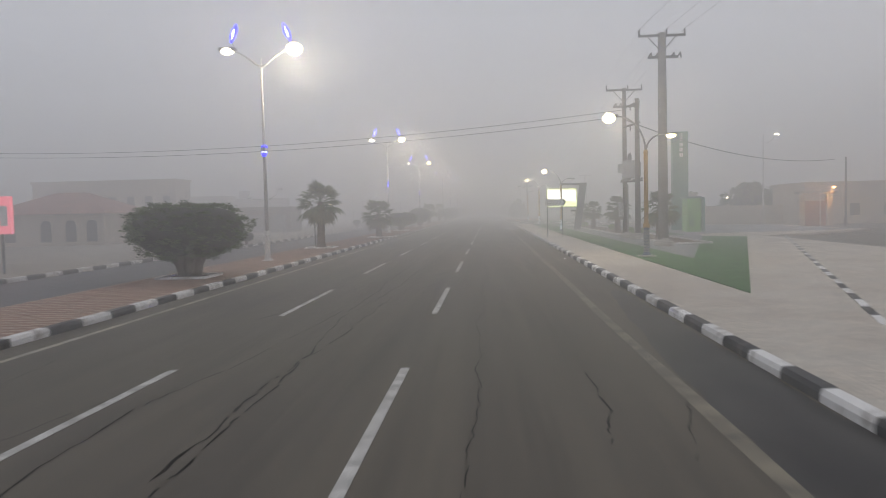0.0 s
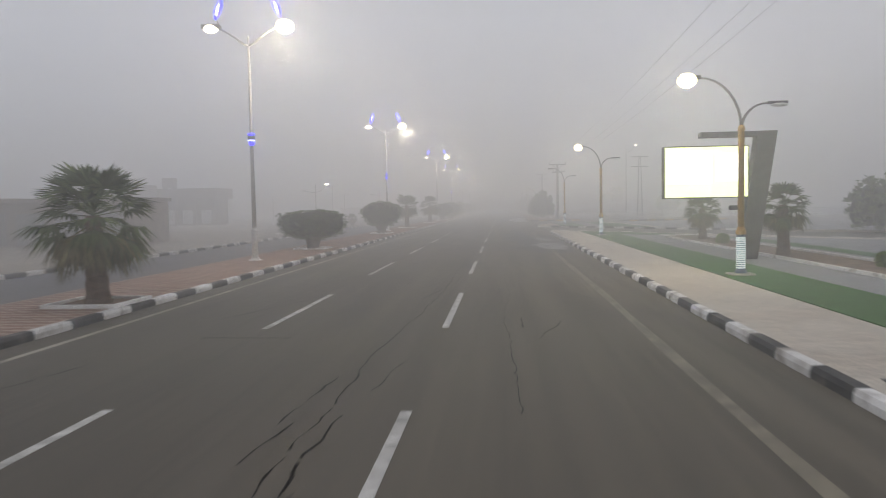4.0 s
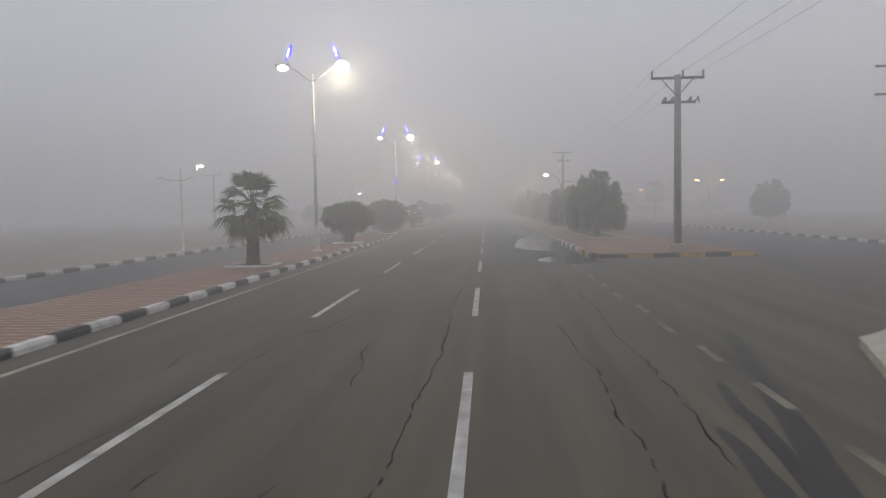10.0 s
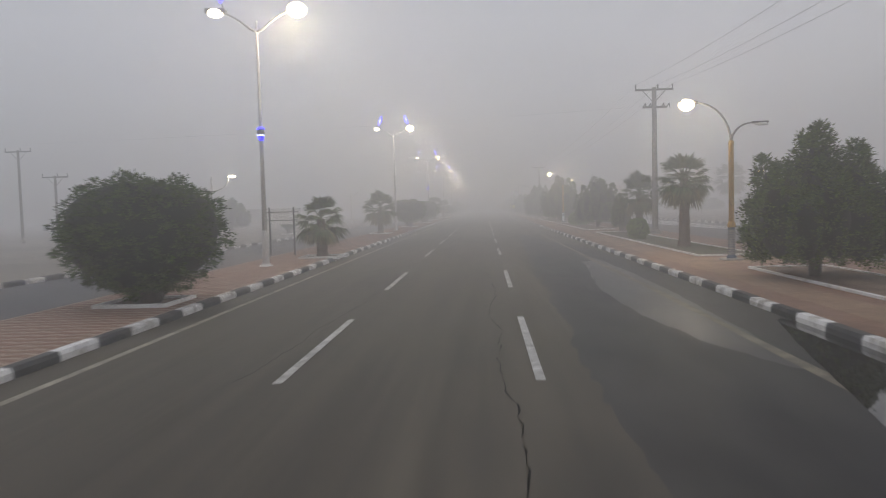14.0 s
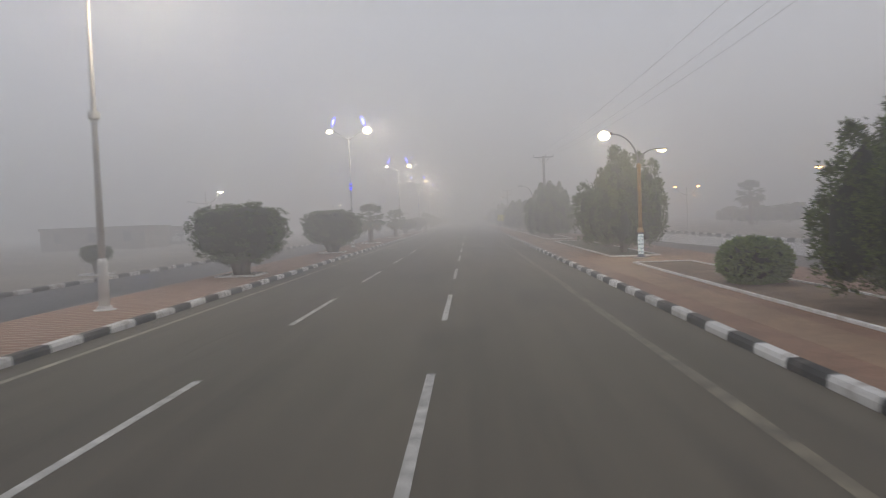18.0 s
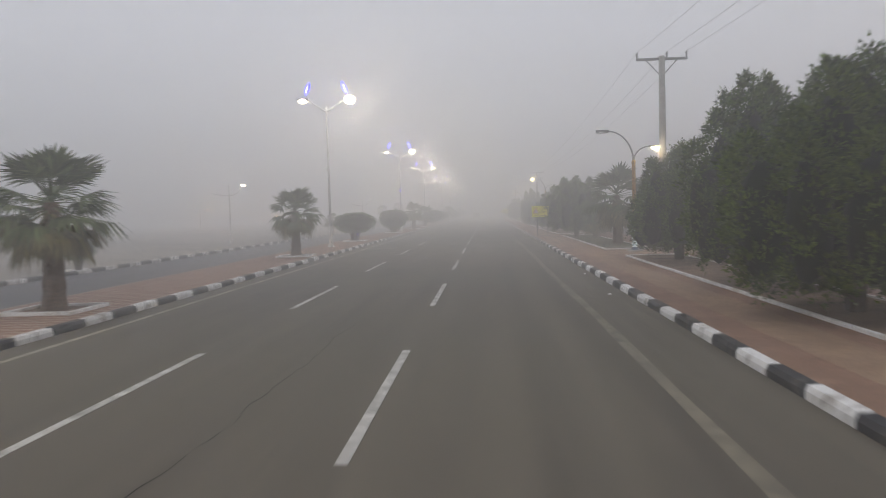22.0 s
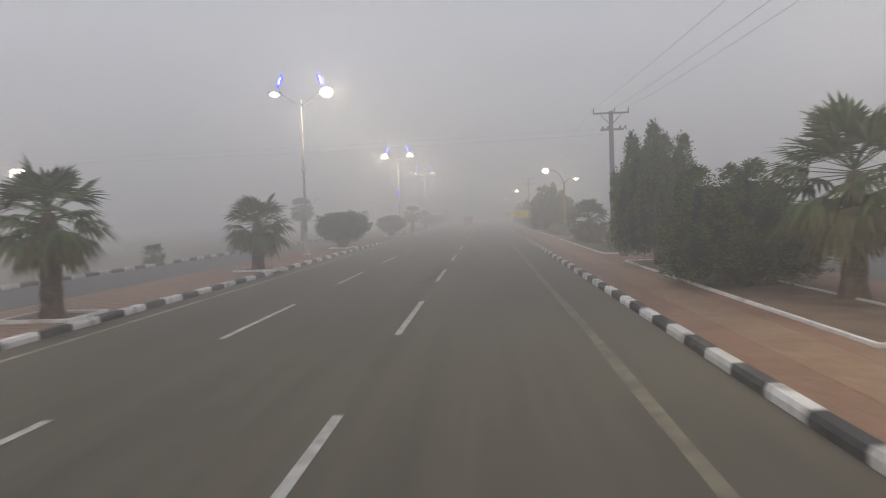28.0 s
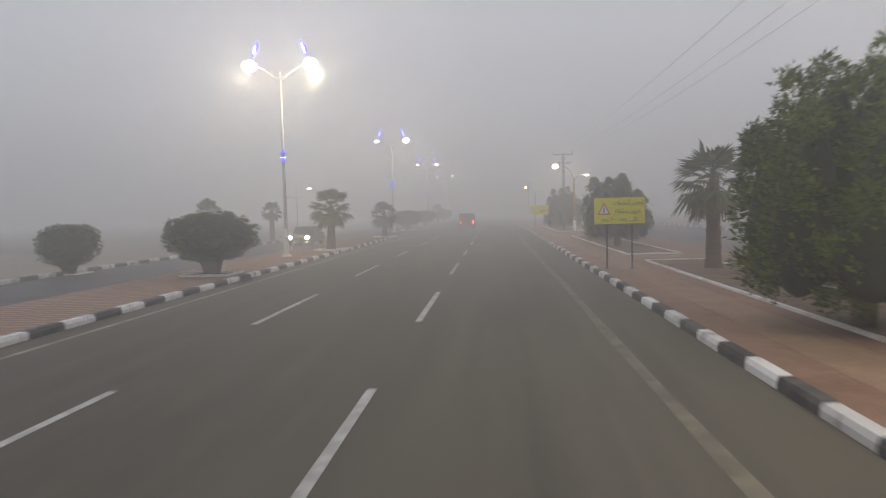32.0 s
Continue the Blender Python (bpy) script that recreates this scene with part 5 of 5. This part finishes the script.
AHEAD = ("\ufeda\ufee3\ufe8e\ufee3\ufe83 \ufead\ufeac\ufea3\ufe87", "\ufe93\ufe8e\ufeb8\ufee3 \ufead\ufeee\ufe92\ufecb")
warning_sign(3.88, 343.6, (*AHEAD, "\ufeae\ufe98\ufee3 \u0662\u0660\u0660 \ufeaa\ufecc\ufe91 \ufef0\ufee0\ufecb"))
for y in (448.6, 494.0):
    warning_sign(3.88, y, (*AHEAD, "\ufeae\ufe98\ufee3 \u0661\u0660\u0660 \ufeaa\ufecc\ufe91 \ufef0\ufee0\ufecb"))

t = thing("direction_sign", 4.35, 57.0, 0.15, "white arrow-shaped direction sign on two steel posts", "road sign")
for dx in (0.15, 1.3):
    part("post", tube([(dx, 0, 0), (dx, 0, 2.75)], [0.035, 0.035], 8), STEEL_DARK, t)
    part("post_foot", block((dx - 0.12, -0.12, 0), (dx + 0.12, 0.12, 0.025)), STEEL_DARK, t)
b = bmesh.new()
out = [(0.0, 2.38), (1.42, 2.38), (1.6, 2.63), (1.42, 2.9), (0.0, 2.9)]
lo = [b.verts.new((x, -0.037, z)) for x, z in out]
hi = [b.verts.new((x, -0.055, z)) for x, z in out]
b.faces.new(hi)
b.faces.new(lo[::-1])
for i in range(5):
    b.faces.new((lo[i], lo[(i + 1) % 5], hi[(i + 1) % 5], hi[i]))
board = part("board", b, SIGN_WHITE, t)
on_board(text_mesh("\ufeb0\ufedb\ufeae\ufee3", 0.26, INK), "lettering", board, 1.0, -0.059, 2.64)
script_bars(board, 0.42, -0.059, 2.62, 0.6, 0.2, 3)
b = bmesh.new()
for (x0, z0), (x1, z1) in (((1.36, 2.43), (1.5, 2.63)), ((1.5, 2.63), (1.36, 2.85))):
    q = [b.verts.new(p) for p in ((x0 - 0.06, -0.059, z0), (x0 + 0.06, -0.059, z0), (x1 + 0.06, -0.059, z1), (x1 - 0.06, -0.059, z1))]
    b.faces.new(q)
part("arrow_head", b, INK, board)

t = thing("billboard", 8.6, 76.5, 0.15, "brightly lit yellow-green roadside billboard on a slanted grey frame", "billboard")
b = bmesh.new()
for y0 in (-0.25, 0.25):
    for x, z in ((0.1, 0), (0.75, 0), (1.45, 4.75), (0.75, 4.75)):
        b.verts.new((x, y0, z))
b.verts.ensure_lookup_table()
v = b.verts
for f in ((0, 1, 2, 3), (7, 6, 5, 4), (0, 4, 5, 1), (1, 5, 6, 2), (2, 6, 7, 3), (3, 7, 4, 0)):
    b.faces.new([v[k] for k in f])
part("slanted_leg", b, STEEL_DARK, t)
part("top_beam", block((-1.3, -0.22, 4.55), (0.8, 0.22, 4.75), 0.02), STEEL_DARK, t)
part("lower_beam", block((-0.2, -0.12, 1.85), (0.6, 0.12, 2.02), 0.02), STEEL_DARK, t)
cab = part("screen_case", block((-2.65, -0.18, 2.3), (0.45, 0.18, 4.25), 0.02), STEEL_DARK, t)
part("screen", block((-2.6, -0.2, 2.35), (0.4, -0.183, 4.2)), SCREEN, cab)
part("screen_panel", block((-2.5, -0.206, 2.85), (-0.9, -0.203, 4.05)), SCREEN_WHITE, cab)
part("screen_panel", block((-0.75, -0.206, 2.95), (0.3, -0.203, 3.95)), SCREEN_WHITE, cab)

t = thing("sign_tower", 17.0, 67.0, 0.15, "tall teal-green sign tower with pale lettering", "sign tower")
part("tower_panel", block((-0.68, -0.35, 0.0), (0.68, 0.35, 8.7), 0.03), PANEL_GREEN, t)
for k in range(3):
    part("letter_bar", block((-0.1, -0.362, 6.5 + 0.45 * k), (0.22, -0.355, 6.82 + 0.45 * k)), SIGN_WHITE, t)
for k in range(5):
    part("letter_bar", block((-0.08, -0.362, 7.9 + 0.14 * k), (0.2, -0.355, 7.98 + 0.14 * k)), SIGN_WHITE, t)
t = thing("kiosk", 16.7, 62.5, 0.15, "lime-green cash-machine kiosk in a teal frame", "kiosk")
part("body", block((-0.45, -0.8, 0), (0.7, 0.8, 2.75), 0.04), PANEL_LIME, t)
part("frame", block((0.72, -0.9, 0), (0.95, 0.9, 2.85), 0.02), PANEL_GREEN, t)
part("roof", block((-0.6, -0.9, 2.76), (0.72, 0.9, 2.9), 0.02), PANEL_GREEN, t)
for k in range(4):
    part("louvre", block((-0.3, -0.83, 0.5 + 0.14 * k), (0.1, -0.81, 0.58 + 0.14 * k)), PANEL_GREEN, t)

# signs on the median
t = thing("road_sign", -11.9, 50.0, 0.15, "square grey road sign seen on a thin post", "road sign")
part("post", tube([(0, 0, 0), (0, 0, 2.7)], [0.04, 0.035], 8), STEEL_DARK, t)
part("panel", block((-0.3, 0.045, 2.0), (0.3, 0.06, 2.65), 0.004), STEEL, t)
t = thing("road_sign", -11.2, 210.0, 0.15, "pale blank sign board on two dark posts", "road sign")
for dx in (-1.2, 0.0):
    part("post", tube([(dx, 0, 0), (dx, 0, 2.36)], [0.045, 0.04], 8), STEEL_DARK, t)
part("panel", block((-1.62, 0.05, 1.52), (0.36, 0.07, 2.31), 0.004), SIGN_WHITE, t, "pale blank panel")
for z in (1.7, 2.1):
    part("bracket", block((-1.4, 0.03, z), (0.2, 0.049, z + 0.05)), STEEL, t)


# ---- buildings and walls, misty ----
def window(house, x, y, z, w, h, arch=False):
    f = part("window", block((x - w / 2, y - 0.05, z), (x + w / 2, y + 0.02, z + h)), DARK_OPENING, house)
    part("sill", block((x - w / 2 - 0.06, y - 0.12, z - 0.08), (x + w / 2 + 0.06, y, z - 0.003)), RENDER_BEIGE, f)
    if arch:
        b = bmesh.new()
        fr, bk = [], []
        for k in range(9):
            a = math.pi * k / 8
            fr.append(b.verts.new((x + math.cos(a) * w / 2, y - 0.05, z + h + math.sin(a) * w / 2)))
            bk.append(b.verts.new((x + math.cos(a) * w / 2, y + 0.02, z + h + math.sin(a) * w / 2)))
        b.faces.new(fr)
        for k in range(8):
            b.faces.new((fr[k], fr[k + 1], bk[k + 1], bk[k]))
        part("arch", b, DARK_OPENING, f)


def flat_house(x, y, w, d, h, storeys, n, words, material=RENDER_BEIGE, parapet=True):
    t = thing("house", x, y, 0, words, "house")
    part("wall", block((-w / 2, 0, -0.3), (w / 2, d, h), 0.03), material, t)
    part("roof", block((-w / 2 - 0.15, -0.15, h), (w / 2 + 0.15, d + 0.15, h + (0.35 if parapet else 0.15)), 0.02), material, t)
    for s in range(storeys):
        for k in range(n):
            window(t, -w / 2 + (k + 0.5) * w / n, -0.002, 0.9 + s * 3.1, 1.0, 1.3)
    return t


villa = thing("house", -41, 66, 0, "single-storey beige villa with a red hip roof and arched openings", "house")
part("wall", block((-5.5, 0, -0.3), (5.5, 9, 2.9), 0.03), RENDER_BEIGE, villa)
b = bmesh.new()
base = [b.verts.new(q) for q in ((-6.2, -0.8, 2.9), (6.2, -0.8, 2.9), (6.2, 9.8, 2.9), (-6.2, 9.8, 2.9))]
ridge = [b.verts.new(q) for q in ((-1.6, 4.5, 5.0), (1.6, 4.5, 5.0))]
for f in ((base[0], base[1], ridge[1], ridge[0]), (base[1], base[2], ridge[1]), (base[2], base[3], ridge[0], ridge[1]), (base[3], base[0], ridge[0]), tuple(base[::-1])):
    b.faces.new(f)
part("roof", b, ROOF_RED, villa)
for x in (-3.5, 0.0, 2.4, 4.4):
    window(villa, x, -0.002, 0.3, 1.0, 1.5, True)
flat_house(-52, 97, 20, 5, 7.2, 2, 8, "two-storey beige block with rows of windows, faded by fog")
flat_house(-64, 128, 16, 10, 3.9, 1, 4, "low beige building with a flat roof, faded by fog")
flat_house(-62, 150, 11, 8, 4.4, 1, 4, "low flat-roofed building with a deep dark fascia", RENDER_GREY)


def canopy_house(x, y, w, h, bays):
    """A low shop front: a deep dark fascia on posts over pale shutters."""
    t = thing("shop_building", x, y, 0, "low shop building with a deep dark fascia and pale shutters, misty", "building")
    part("wall", block((-w / 2, 1.6, -0.3), (w / 2, 7.5, h - 1.7), 0.02), RENDER_GREY, t)
    part("fascia", block((-w / 2 - 0.8, 0, h - 1.8), (w / 2 + 0.8, 8.0, h), 0.05), RENDER_GREY, t)
    for k in range(bays):
        cx = -w / 2 + (k + 0.5) * w / bays
        part("shutter", block((cx - 0.9, 1.52, 0.2), (cx + 0.9, 1.597, 2.6), 0.01), SIGN_WHITE, t)
        part("post", block((cx - w / bays / 2, 0.3, -0.3), (cx - w / bays / 2 + 0.3, 0.6, h - 1.81), 0.02), RENDER_GREY, t)


canopy_house(-55.0, 172, 10.0, 6.4, 3)
canopy_house(-67.0, 164, 13.0, 7.0, 4)
tank = thing("water_tank", -59.0, 175.5, 6.4, "grey box-shaped water tank on a flat shop roof, misty", "tank")
part("shell", block((-1.0, -1.0, 0.3), (1.0, 1.0, 2.0), 0.12), RENDER_GREY, tank)
for dx in (-0.8, 0.8):
    part("support", block((dx - 0.08, -0.9, 0.0), (dx + 0.08, 0.9, 0.3)), STEEL_DARK, tank)
flat_house(-72, 205, 16, 9, 4.0, 1, 4, "long low building almost lost in the fog", RENDER_GREY)
flat_house(-44, 266, 8.5, 5, 2.3, 1, 3, "long low wall-like building in the fog", RENDER_GREY)
flat_house(-50, 322, 14, 8, 2.6, 1, 3, "low grey building across the sand", RENDER_GREY)

shed = thing("carport", -45.0, 340, 0, "low open carport with a dark flat roof, misty", "carport")
part("roof", block((-9, -3, 2.45), (4, 4, 2.75), 0.03), RENDER_GREY, shed)
part("back_wall", block((-9, 3.6, -0.3), (4, 3.9, 2.447)), RENDER_GREY, shed)
for k in range(5):
    part("post", block((-8.6 + 3.1 * k, -2.8, -0.3), (-8.45 + 3.1 * k, -2.65, 2.447)), STEEL_DARK, shed)

row = thing("shop_building", -37.0, 101, 0, "long low dark shop row with closed shutters, misty", "building")
part("wall", block((-9.5, 0, -0.3), (9.5, 6, 3.2), 0.03), RENDER_GREY, row)
part("roof", block((-9.7, -0.5, 3.203), (9.7, 6.2, 3.5), 0.03), RENDER_GREY, row)
for k in range(6):
    part("shutter", block((-8.9 + 3.1 * k, -0.05, 0.0), (-6.7 + 3.1 * k, -0.003, 2.4), 0.01), STEEL, row)
yard = thing("boundary_wall", -64, 89.5, 0, "grey-brown yard wall before the two-storey block, misty", "wall")
for k in range(4):
    part("wall_panel", block((k * 4.0, 0, -0.3), (k * 4.0 + 3.7, 0.25, 2.3), 0.02), RENDER_GREY, yard)
    part("pier", block((k * 4.0 + 3.7, -0.06, -0.3), (k * 4.0 + 4.0, 0.3, 2.5), 0.02), RENDER_GREY, yard)
wall = thing("boundary_wall", 20, 88, 0, "long beige boundary wall beyond the side street", "wall")
for k in range(8):
    part("wall_panel", block((k * 4.0, 0, -0.3), (k * 4.0 + 3.7, 0.25, 2.2), 0.02), RENDER_BEIGE, wall)
    part("pier", block((k * 4.0 + 3.7, -0.06, -0.3), (k * 4.0 + 4.0, 0.3, 2.45), 0.02), RENDER_BEIGE, wall)
gate = thing("gatehouse", 33.2, 76.5, 0, "small gatehouse with a brown gate under an orange lamp", "gatehouse")
part("gate", block((-1.5, -0.05, 0), (0.6, 0.1, 2.5), 0.02), ROOF_RED, gate)
part("pier", block((0.62, -0.25, -0.3), (1.2, 0.35, 3.2), 0.03), RENDER_BEIGE, gate)
part("pier", block((-2.1, -0.25, -0.3), (-1.52, 0.35, 3.2), 0.03), RENDER_BEIGE, gate)
part("canopy", block((-2.3, -0.8, 3.22), (1.4, 0.6, 3.45), 0.03), RENDER_GREY, gate)
t = flat_house(41, 82, 14, 9, 4.2, 1, 4, "beige walled house behind the gate")
t = thing("lamp_pole", 34.8, 74.5, 0, "slim grey utility pole beside the gate", "pole")
part("pole", lathe([(0.12, 0), (0.08, 6.7)], 8), POLE_WOOD, t)
t = thing("lit_sign", -21.2, 31.0, 0, "pink and white lit shop sign on a post", "sign")
part("post", lathe([(0.06, 0), (0.06, 1.8)], 8), STEEL, t)
c = part("sign_case", block((-0.6, -0.1, 1.75), (0.5, 0.1, 3.4), 0.03), SIGN_PINK, t, "glowing pink face")
part("white_stroke", block((0.0, -0.115, 2.1), (0.35, -0.105, 3.0)), SIGN_WHITE, c)
far_fence = thing("white_fence", 24, 171, 0, "white panel fence beyond the junction, misty", "fence")
for k in range(14):
    part("fence_panel", block((2 + k * 2.2, 0, 0), (2 + k * 2.2 + 2.0, 0.06, 1.2)), SIGN_WHITE, far_fence)
    part("fence_post", block((1.9 + k * 2.2, -0.02, 0), (2.0 + k * 2.2, 0.08, 1.35)), STEEL, far_fence)


def pylon(x, y, h):
    t = thing("lattice_mast", x, y, 0, "grey lattice power mast fading into the fog", "mast")
    for sx in (-1, 1):
        for sy in (-1, 1):
            part("leg", tube([(sx * 0.4, sy * 0.4, 0), (sx * 0.12, sy * 0.12, h)], [0.035, 0.025], 5), STEEL_DARK, t)
    b = bmesh.new()
    for k in range(12):
        u, w = k / 12, (k + 1) / 12
        r0, r1 = 0.4 - 0.28 * u, 0.4 - 0.28 * w
        for s in (-1, 1):
            tube([(-r0, s * r0, h * u), (r1, s * r1, h * w)], [0.014, 0.014], 4, b)
            tube([(s * r0, -r0, h * u), (s * r1, r1, h * w)], [0.014, 0.014], 4, b)
    part("lattice", b, STEEL_DARK, t)
    for z in (h - 0.3, h - 1.8):
        part("crossarm", block((-1.3, -0.06, z), (1.3, 0.06, z + 0.12)), STEEL_DARK, t)


pylon(21.3, 165, 9.8)
for x, y, h in ((-44.7, 240.5, 8.6), (-41.6, 241.0, 6.2)):
    power_pole(x, y, h, 0.1, POLE_WOOD, False, "thin distant power pole in the fog")


# ---- vehicles ----
def wheel(car, x, y, r=0.36):
    w = part("wheel", bmesh.new(), RUBBER, car)
    tyre = part("tyre", tube([(-0.11, 0, 0), (-0.1, 0, 0), (0.1, 0, 0), (0.11, 0, 0)], [r * 0.9, r, r, r * 0.9], 18), RUBBER, w)
    rim = part("rim", tube([(-0.116, 0, 0), (0.116, 0, 0)], [r * 0.55, r * 0.55], 14), STEEL, w)
    w.location = (x, y, r)


def profile_body(sections, half, bm=None):
    """A body shell from side outlines: (y, z) pairs spread across the width with tucked sides."""
    b = bm or bmesh.new()
    rows = []
    for s, k in ((-half, 0.94), (-half * 0.93, 1.0), (half * 0.93, 1.0), (half, 0.94)):
        rows.append([b.verts.new((s, y, z * (k if z > 0.6 else 1))) for y, z in sections])
    n = len(sections)
    for a, c in zip(rows, rows[1:]):
        for i in range(n):
            j = (i + 1) % n
            b.faces.new((a[i], a[j], c[j], c[i]))
    b.faces.new(rows[0][::-1])
    b.faces.new(rows[-1])
    return b


def pickup(x, y, turn):
    t = thing("pickup_truck", x, y, 0.0, "white double-cab pickup parked on the sand, misty", "car", turn=turn)
    part("body", profile_body([(-2.6, 0.4), (2.6, 0.4), (2.65, 0.75), (2.5, 0.98), (1.2, 1.05), (-2.6, 1.05)], 0.88), CAR_WHITE, t)
    cab = part("cab", profile_body([(-0.75, 1.05), (1.15, 1.05), (0.5, 1.68), (-0.6, 1.7)], 0.8), CAR_WHITE, t)
    for s in (-0.79, 0.79):
        part("side_window", block((s - 0.02, -0.5, 1.15), (s + 0.02, 0.45, 1.55)), DARK_OPENING, cab)
    part("load_bed", block((-0.72, -2.45, 1.0), (0.72, -0.9, 1.056)), RUBBER, t)
    for sx in (-0.8, 0.8):
        for sy in (-1.6, 1.65):
            wheel(t, sx, sy)


pickup(-33.2, 77.0, 90)
pickup(-37.5, 75.5, 82)
pickup(-45.0, 339.5, 95)

t = thing("van", -3.0, 516, 0.0, "dark van driving ahead with red tail lamps lit", "car")
part("body", profile_body([(-2.4, 0.35), (2.4, 0.35), (2.45, 0.9), (2.0, 1.1), (1.5, 1.9), (-2.2, 1.95), (-2.4, 1.0)], 0.92), STEEL_DARK, t)
part("rear_window", block((-0.7, -2.35, 1.15), (0.7, -2.3, 1.75)), DARK_OPENING, t)
for s in (-0.78, 0.78):
    part("tail_lamp", block((s - 0.1, -2.46, 0.75), (s + 0.1, -2.4, 1.05), 0.02), TAIL_RED, t, "lit red tail lamp")
    for sy in (-1.5, 1.6):
        wheel(t, s, sy)
t = thing("car", -13.9, 478, 0.0, "oncoming car with its head lamps on", "car", turn=180)
part("body", profile_body([(-2.2, 0.3), (2.2, 0.3), (2.25, 0.65), (2.0, 0.85), (-2.1, 0.95), (-2.25, 0.7)], 0.88), STEEL_DARK, t)
part("cabin", profile_body([(-1.7, 0.93), (1.1, 0.88), (0.3, 1.42), (-1.2, 1.42)], 0.76), DARK_OPENING, t)
for s in (-0.65, 0.65):
    lens = part("head_lamp", lens_bm(0.17, 0.07, 0.14), HEAD_LAMP, t, "lit head lamp", smooth=True)
    lens.location = (s, 2.22, 0.66)
    for sy in (-1.35, 1.35):
        wheel(t, s * 1.2, sy, 0.31)


# ---- litter by the kerb ----
def litter(x, y, size, material, words, seed):
    """A crumpled scrap lying on the asphalt."""
    b = bmesh.new()
    bmesh.ops.create_icosphere(b, subdivisions=2, radius=size)
    for v in b.verts:
        k = 1 + 0.5 * noise.noise(v.co * (2.2 / size) + Vector((seed, 0, 0)))
        v.co = Vector((v.co.x * k, v.co.y * k * 0.8, max(v.co.z * k * 0.5, -size * 0.2)))
    o = part("litter", b, material)
    o.location = (x, y, 0.004 + size * 0.2)
    tagged(o, words, "litter", "roadside litter")


for x, y, size, m, words in ((3.4, 302.5, 0.05, SIGN_WHITE, "small white paper scrap beside the kerb"),
                             (3.6, 308.9, 0.05, SIGN_WHITE, "small white paper scrap beside the kerb"), (3.5, 34.0, 0.06, SIGN_WHITE, "small white paper scrap beside the kerb"),
                             (3.55, 30.2, 0.05, CONCRETE, "broken bit of concrete beside the kerb"), (3.5, 120.4, 0.06, CONCRETE, "broken bit of concrete beside the kerb")):
    litter(x, y, size, m, words, int(y))


# ---- kerbs, stone by stone ----
def stone_mesh(name, material, length, along=True):
    """A kerb stone with a sloping nose towards the road, standing 0.17 m over it."""
    b = bmesh.new()
    prof = [(0.0, -0.1), (0.0, 0.1), (0.035, 0.165), (0.2, 0.17), (0.2, -0.1)]
    g = 0.008
    a = [b.verts.new((x, g, z)) for x, z in prof]
    c = [b.verts.new((x, length - g, z)) for x, z in prof]
    b.faces.new(a[::-1])
    b.faces.new(c)
    for i in range(5):
        j = (i + 1) % 5
        b.faces.new((a[i], a[j], c[j], c[i]))
    bmesh.ops.recalc_face_normals(b, faces=b.faces)
    return mesh_of(name, b, material)


L = 1.2
STONES = {k: stone_mesh("kerb_stone", m, L) for k, m in (("w", KERB_WHITE), ("b", KERB_BLACK), ("y", KERB_YELLOW))}


def kerb_run(name, x, y0, count, facing, words, colours="wb", parts=300, heading=0.0, shift=0.0):
    """A run of stones: those nearest the road's drive are parts, the rest one joined piece."""
    k0 = thing(name, x, y0, 0.0, words, "kerb", turn=heading, kind="structure")
    rr = random.Random(int(y0 * 7 + x * 31))
    verts = {c: ([], []) for c in set(colours)}
    for i in range(count):
        c = colours[i % len(colours)]
        me = STONES[c]
        m = Matrix.Translation((rr.uniform(-0.008, 0.008), i * L + shift, rr.uniform(-0.012, 0.006))) @ Matrix.Rotation(rr.uniform(-0.006, 0.006), 4, "Z")
        if facing < 0:
            m = m @ Matrix.Translation((0, L, 0)) @ Matrix.Rotation(math.pi, 4, "Z")
        if i < parts:
            o = new("kerb_stone", me)
            o.parent = k0
            o.matrix_basis = m
        else:
            vs, fs = verts[c]
            at = len(vs)
            vs += [tuple(m @ v.co) for v in me.vertices]
            fs += [tuple(at + q for q in f.vertices) for f in me.polygons]
    for c, (vs, fs) in verts.items():
        if vs:
            o = new("kerb_stones", mesh_from("kerb_stones", vs, fs, STONES[c].materials[0]))
            o.parent = k0
            tagged(o, kind="stuff")


kerb_run("kerb", -8.7, -12, 520, -1, "black and white painted kerb of the median", shift=0.9, parts=330)
kerb_run("kerb", 3.86, -12, 102, 1, "black and white painted kerb along the pale pavement", shift=0.3)
kerb_run("kerb", 3.86, 162.6, 359, 1, "black and white painted kerb along the red pavement", shift=0.6)
kerb_run("kerb", 3.86, 157.8, 4, 1, "yellow and black painted kerb stones at the junction", "by")
kerb_run("kerb", -17.95, -12, 440, -1, "black and white painted kerb across the far carriageway", parts=0)
kerb_run("kerb", 20.9, 165, 330, 1, "black and white painted kerb across the service road", parts=0)
kerb_run("kerb", 4.1, 156.95, 6, 1, "yellow and black painted kerb stones at the junction", "by", heading=-82)
kerb_run("kerb", 4.75, 112.2, 26, -1, "black and white painted kerb round the pavement corner", heading=-143)
kerb_run("kerb", 4.1, 112.1, 1, -1, "rounded white corner stone of the kerb", "w", heading=-85)
kerb_run("kerb", 4.15, 126.6, 2, 1, "black and white painted kerb round the island", heading=-124)
kerb_run("kerb", 6.1, 125.05, 30, 1, "black and white painted kerb round the island", heading=-140.5)
kerb_run("kerb", 3.75, 127.6, 4, 1, "black and white painted nose kerb of the island")
kerb_run("kerb", 3.78, 132.5, 4, 1, "black and white painted kerb round the island", heading=-28)
kerb_run("kerb", 15.6, 148.2, 12, 1, "yellow and black painted kerb stones across the junction", "by", heading=-84)
kerb_run("kerb", 7.05, 13.2, 34, -1, "black and white painted kerb on the far side of the pavement", heading=-19)
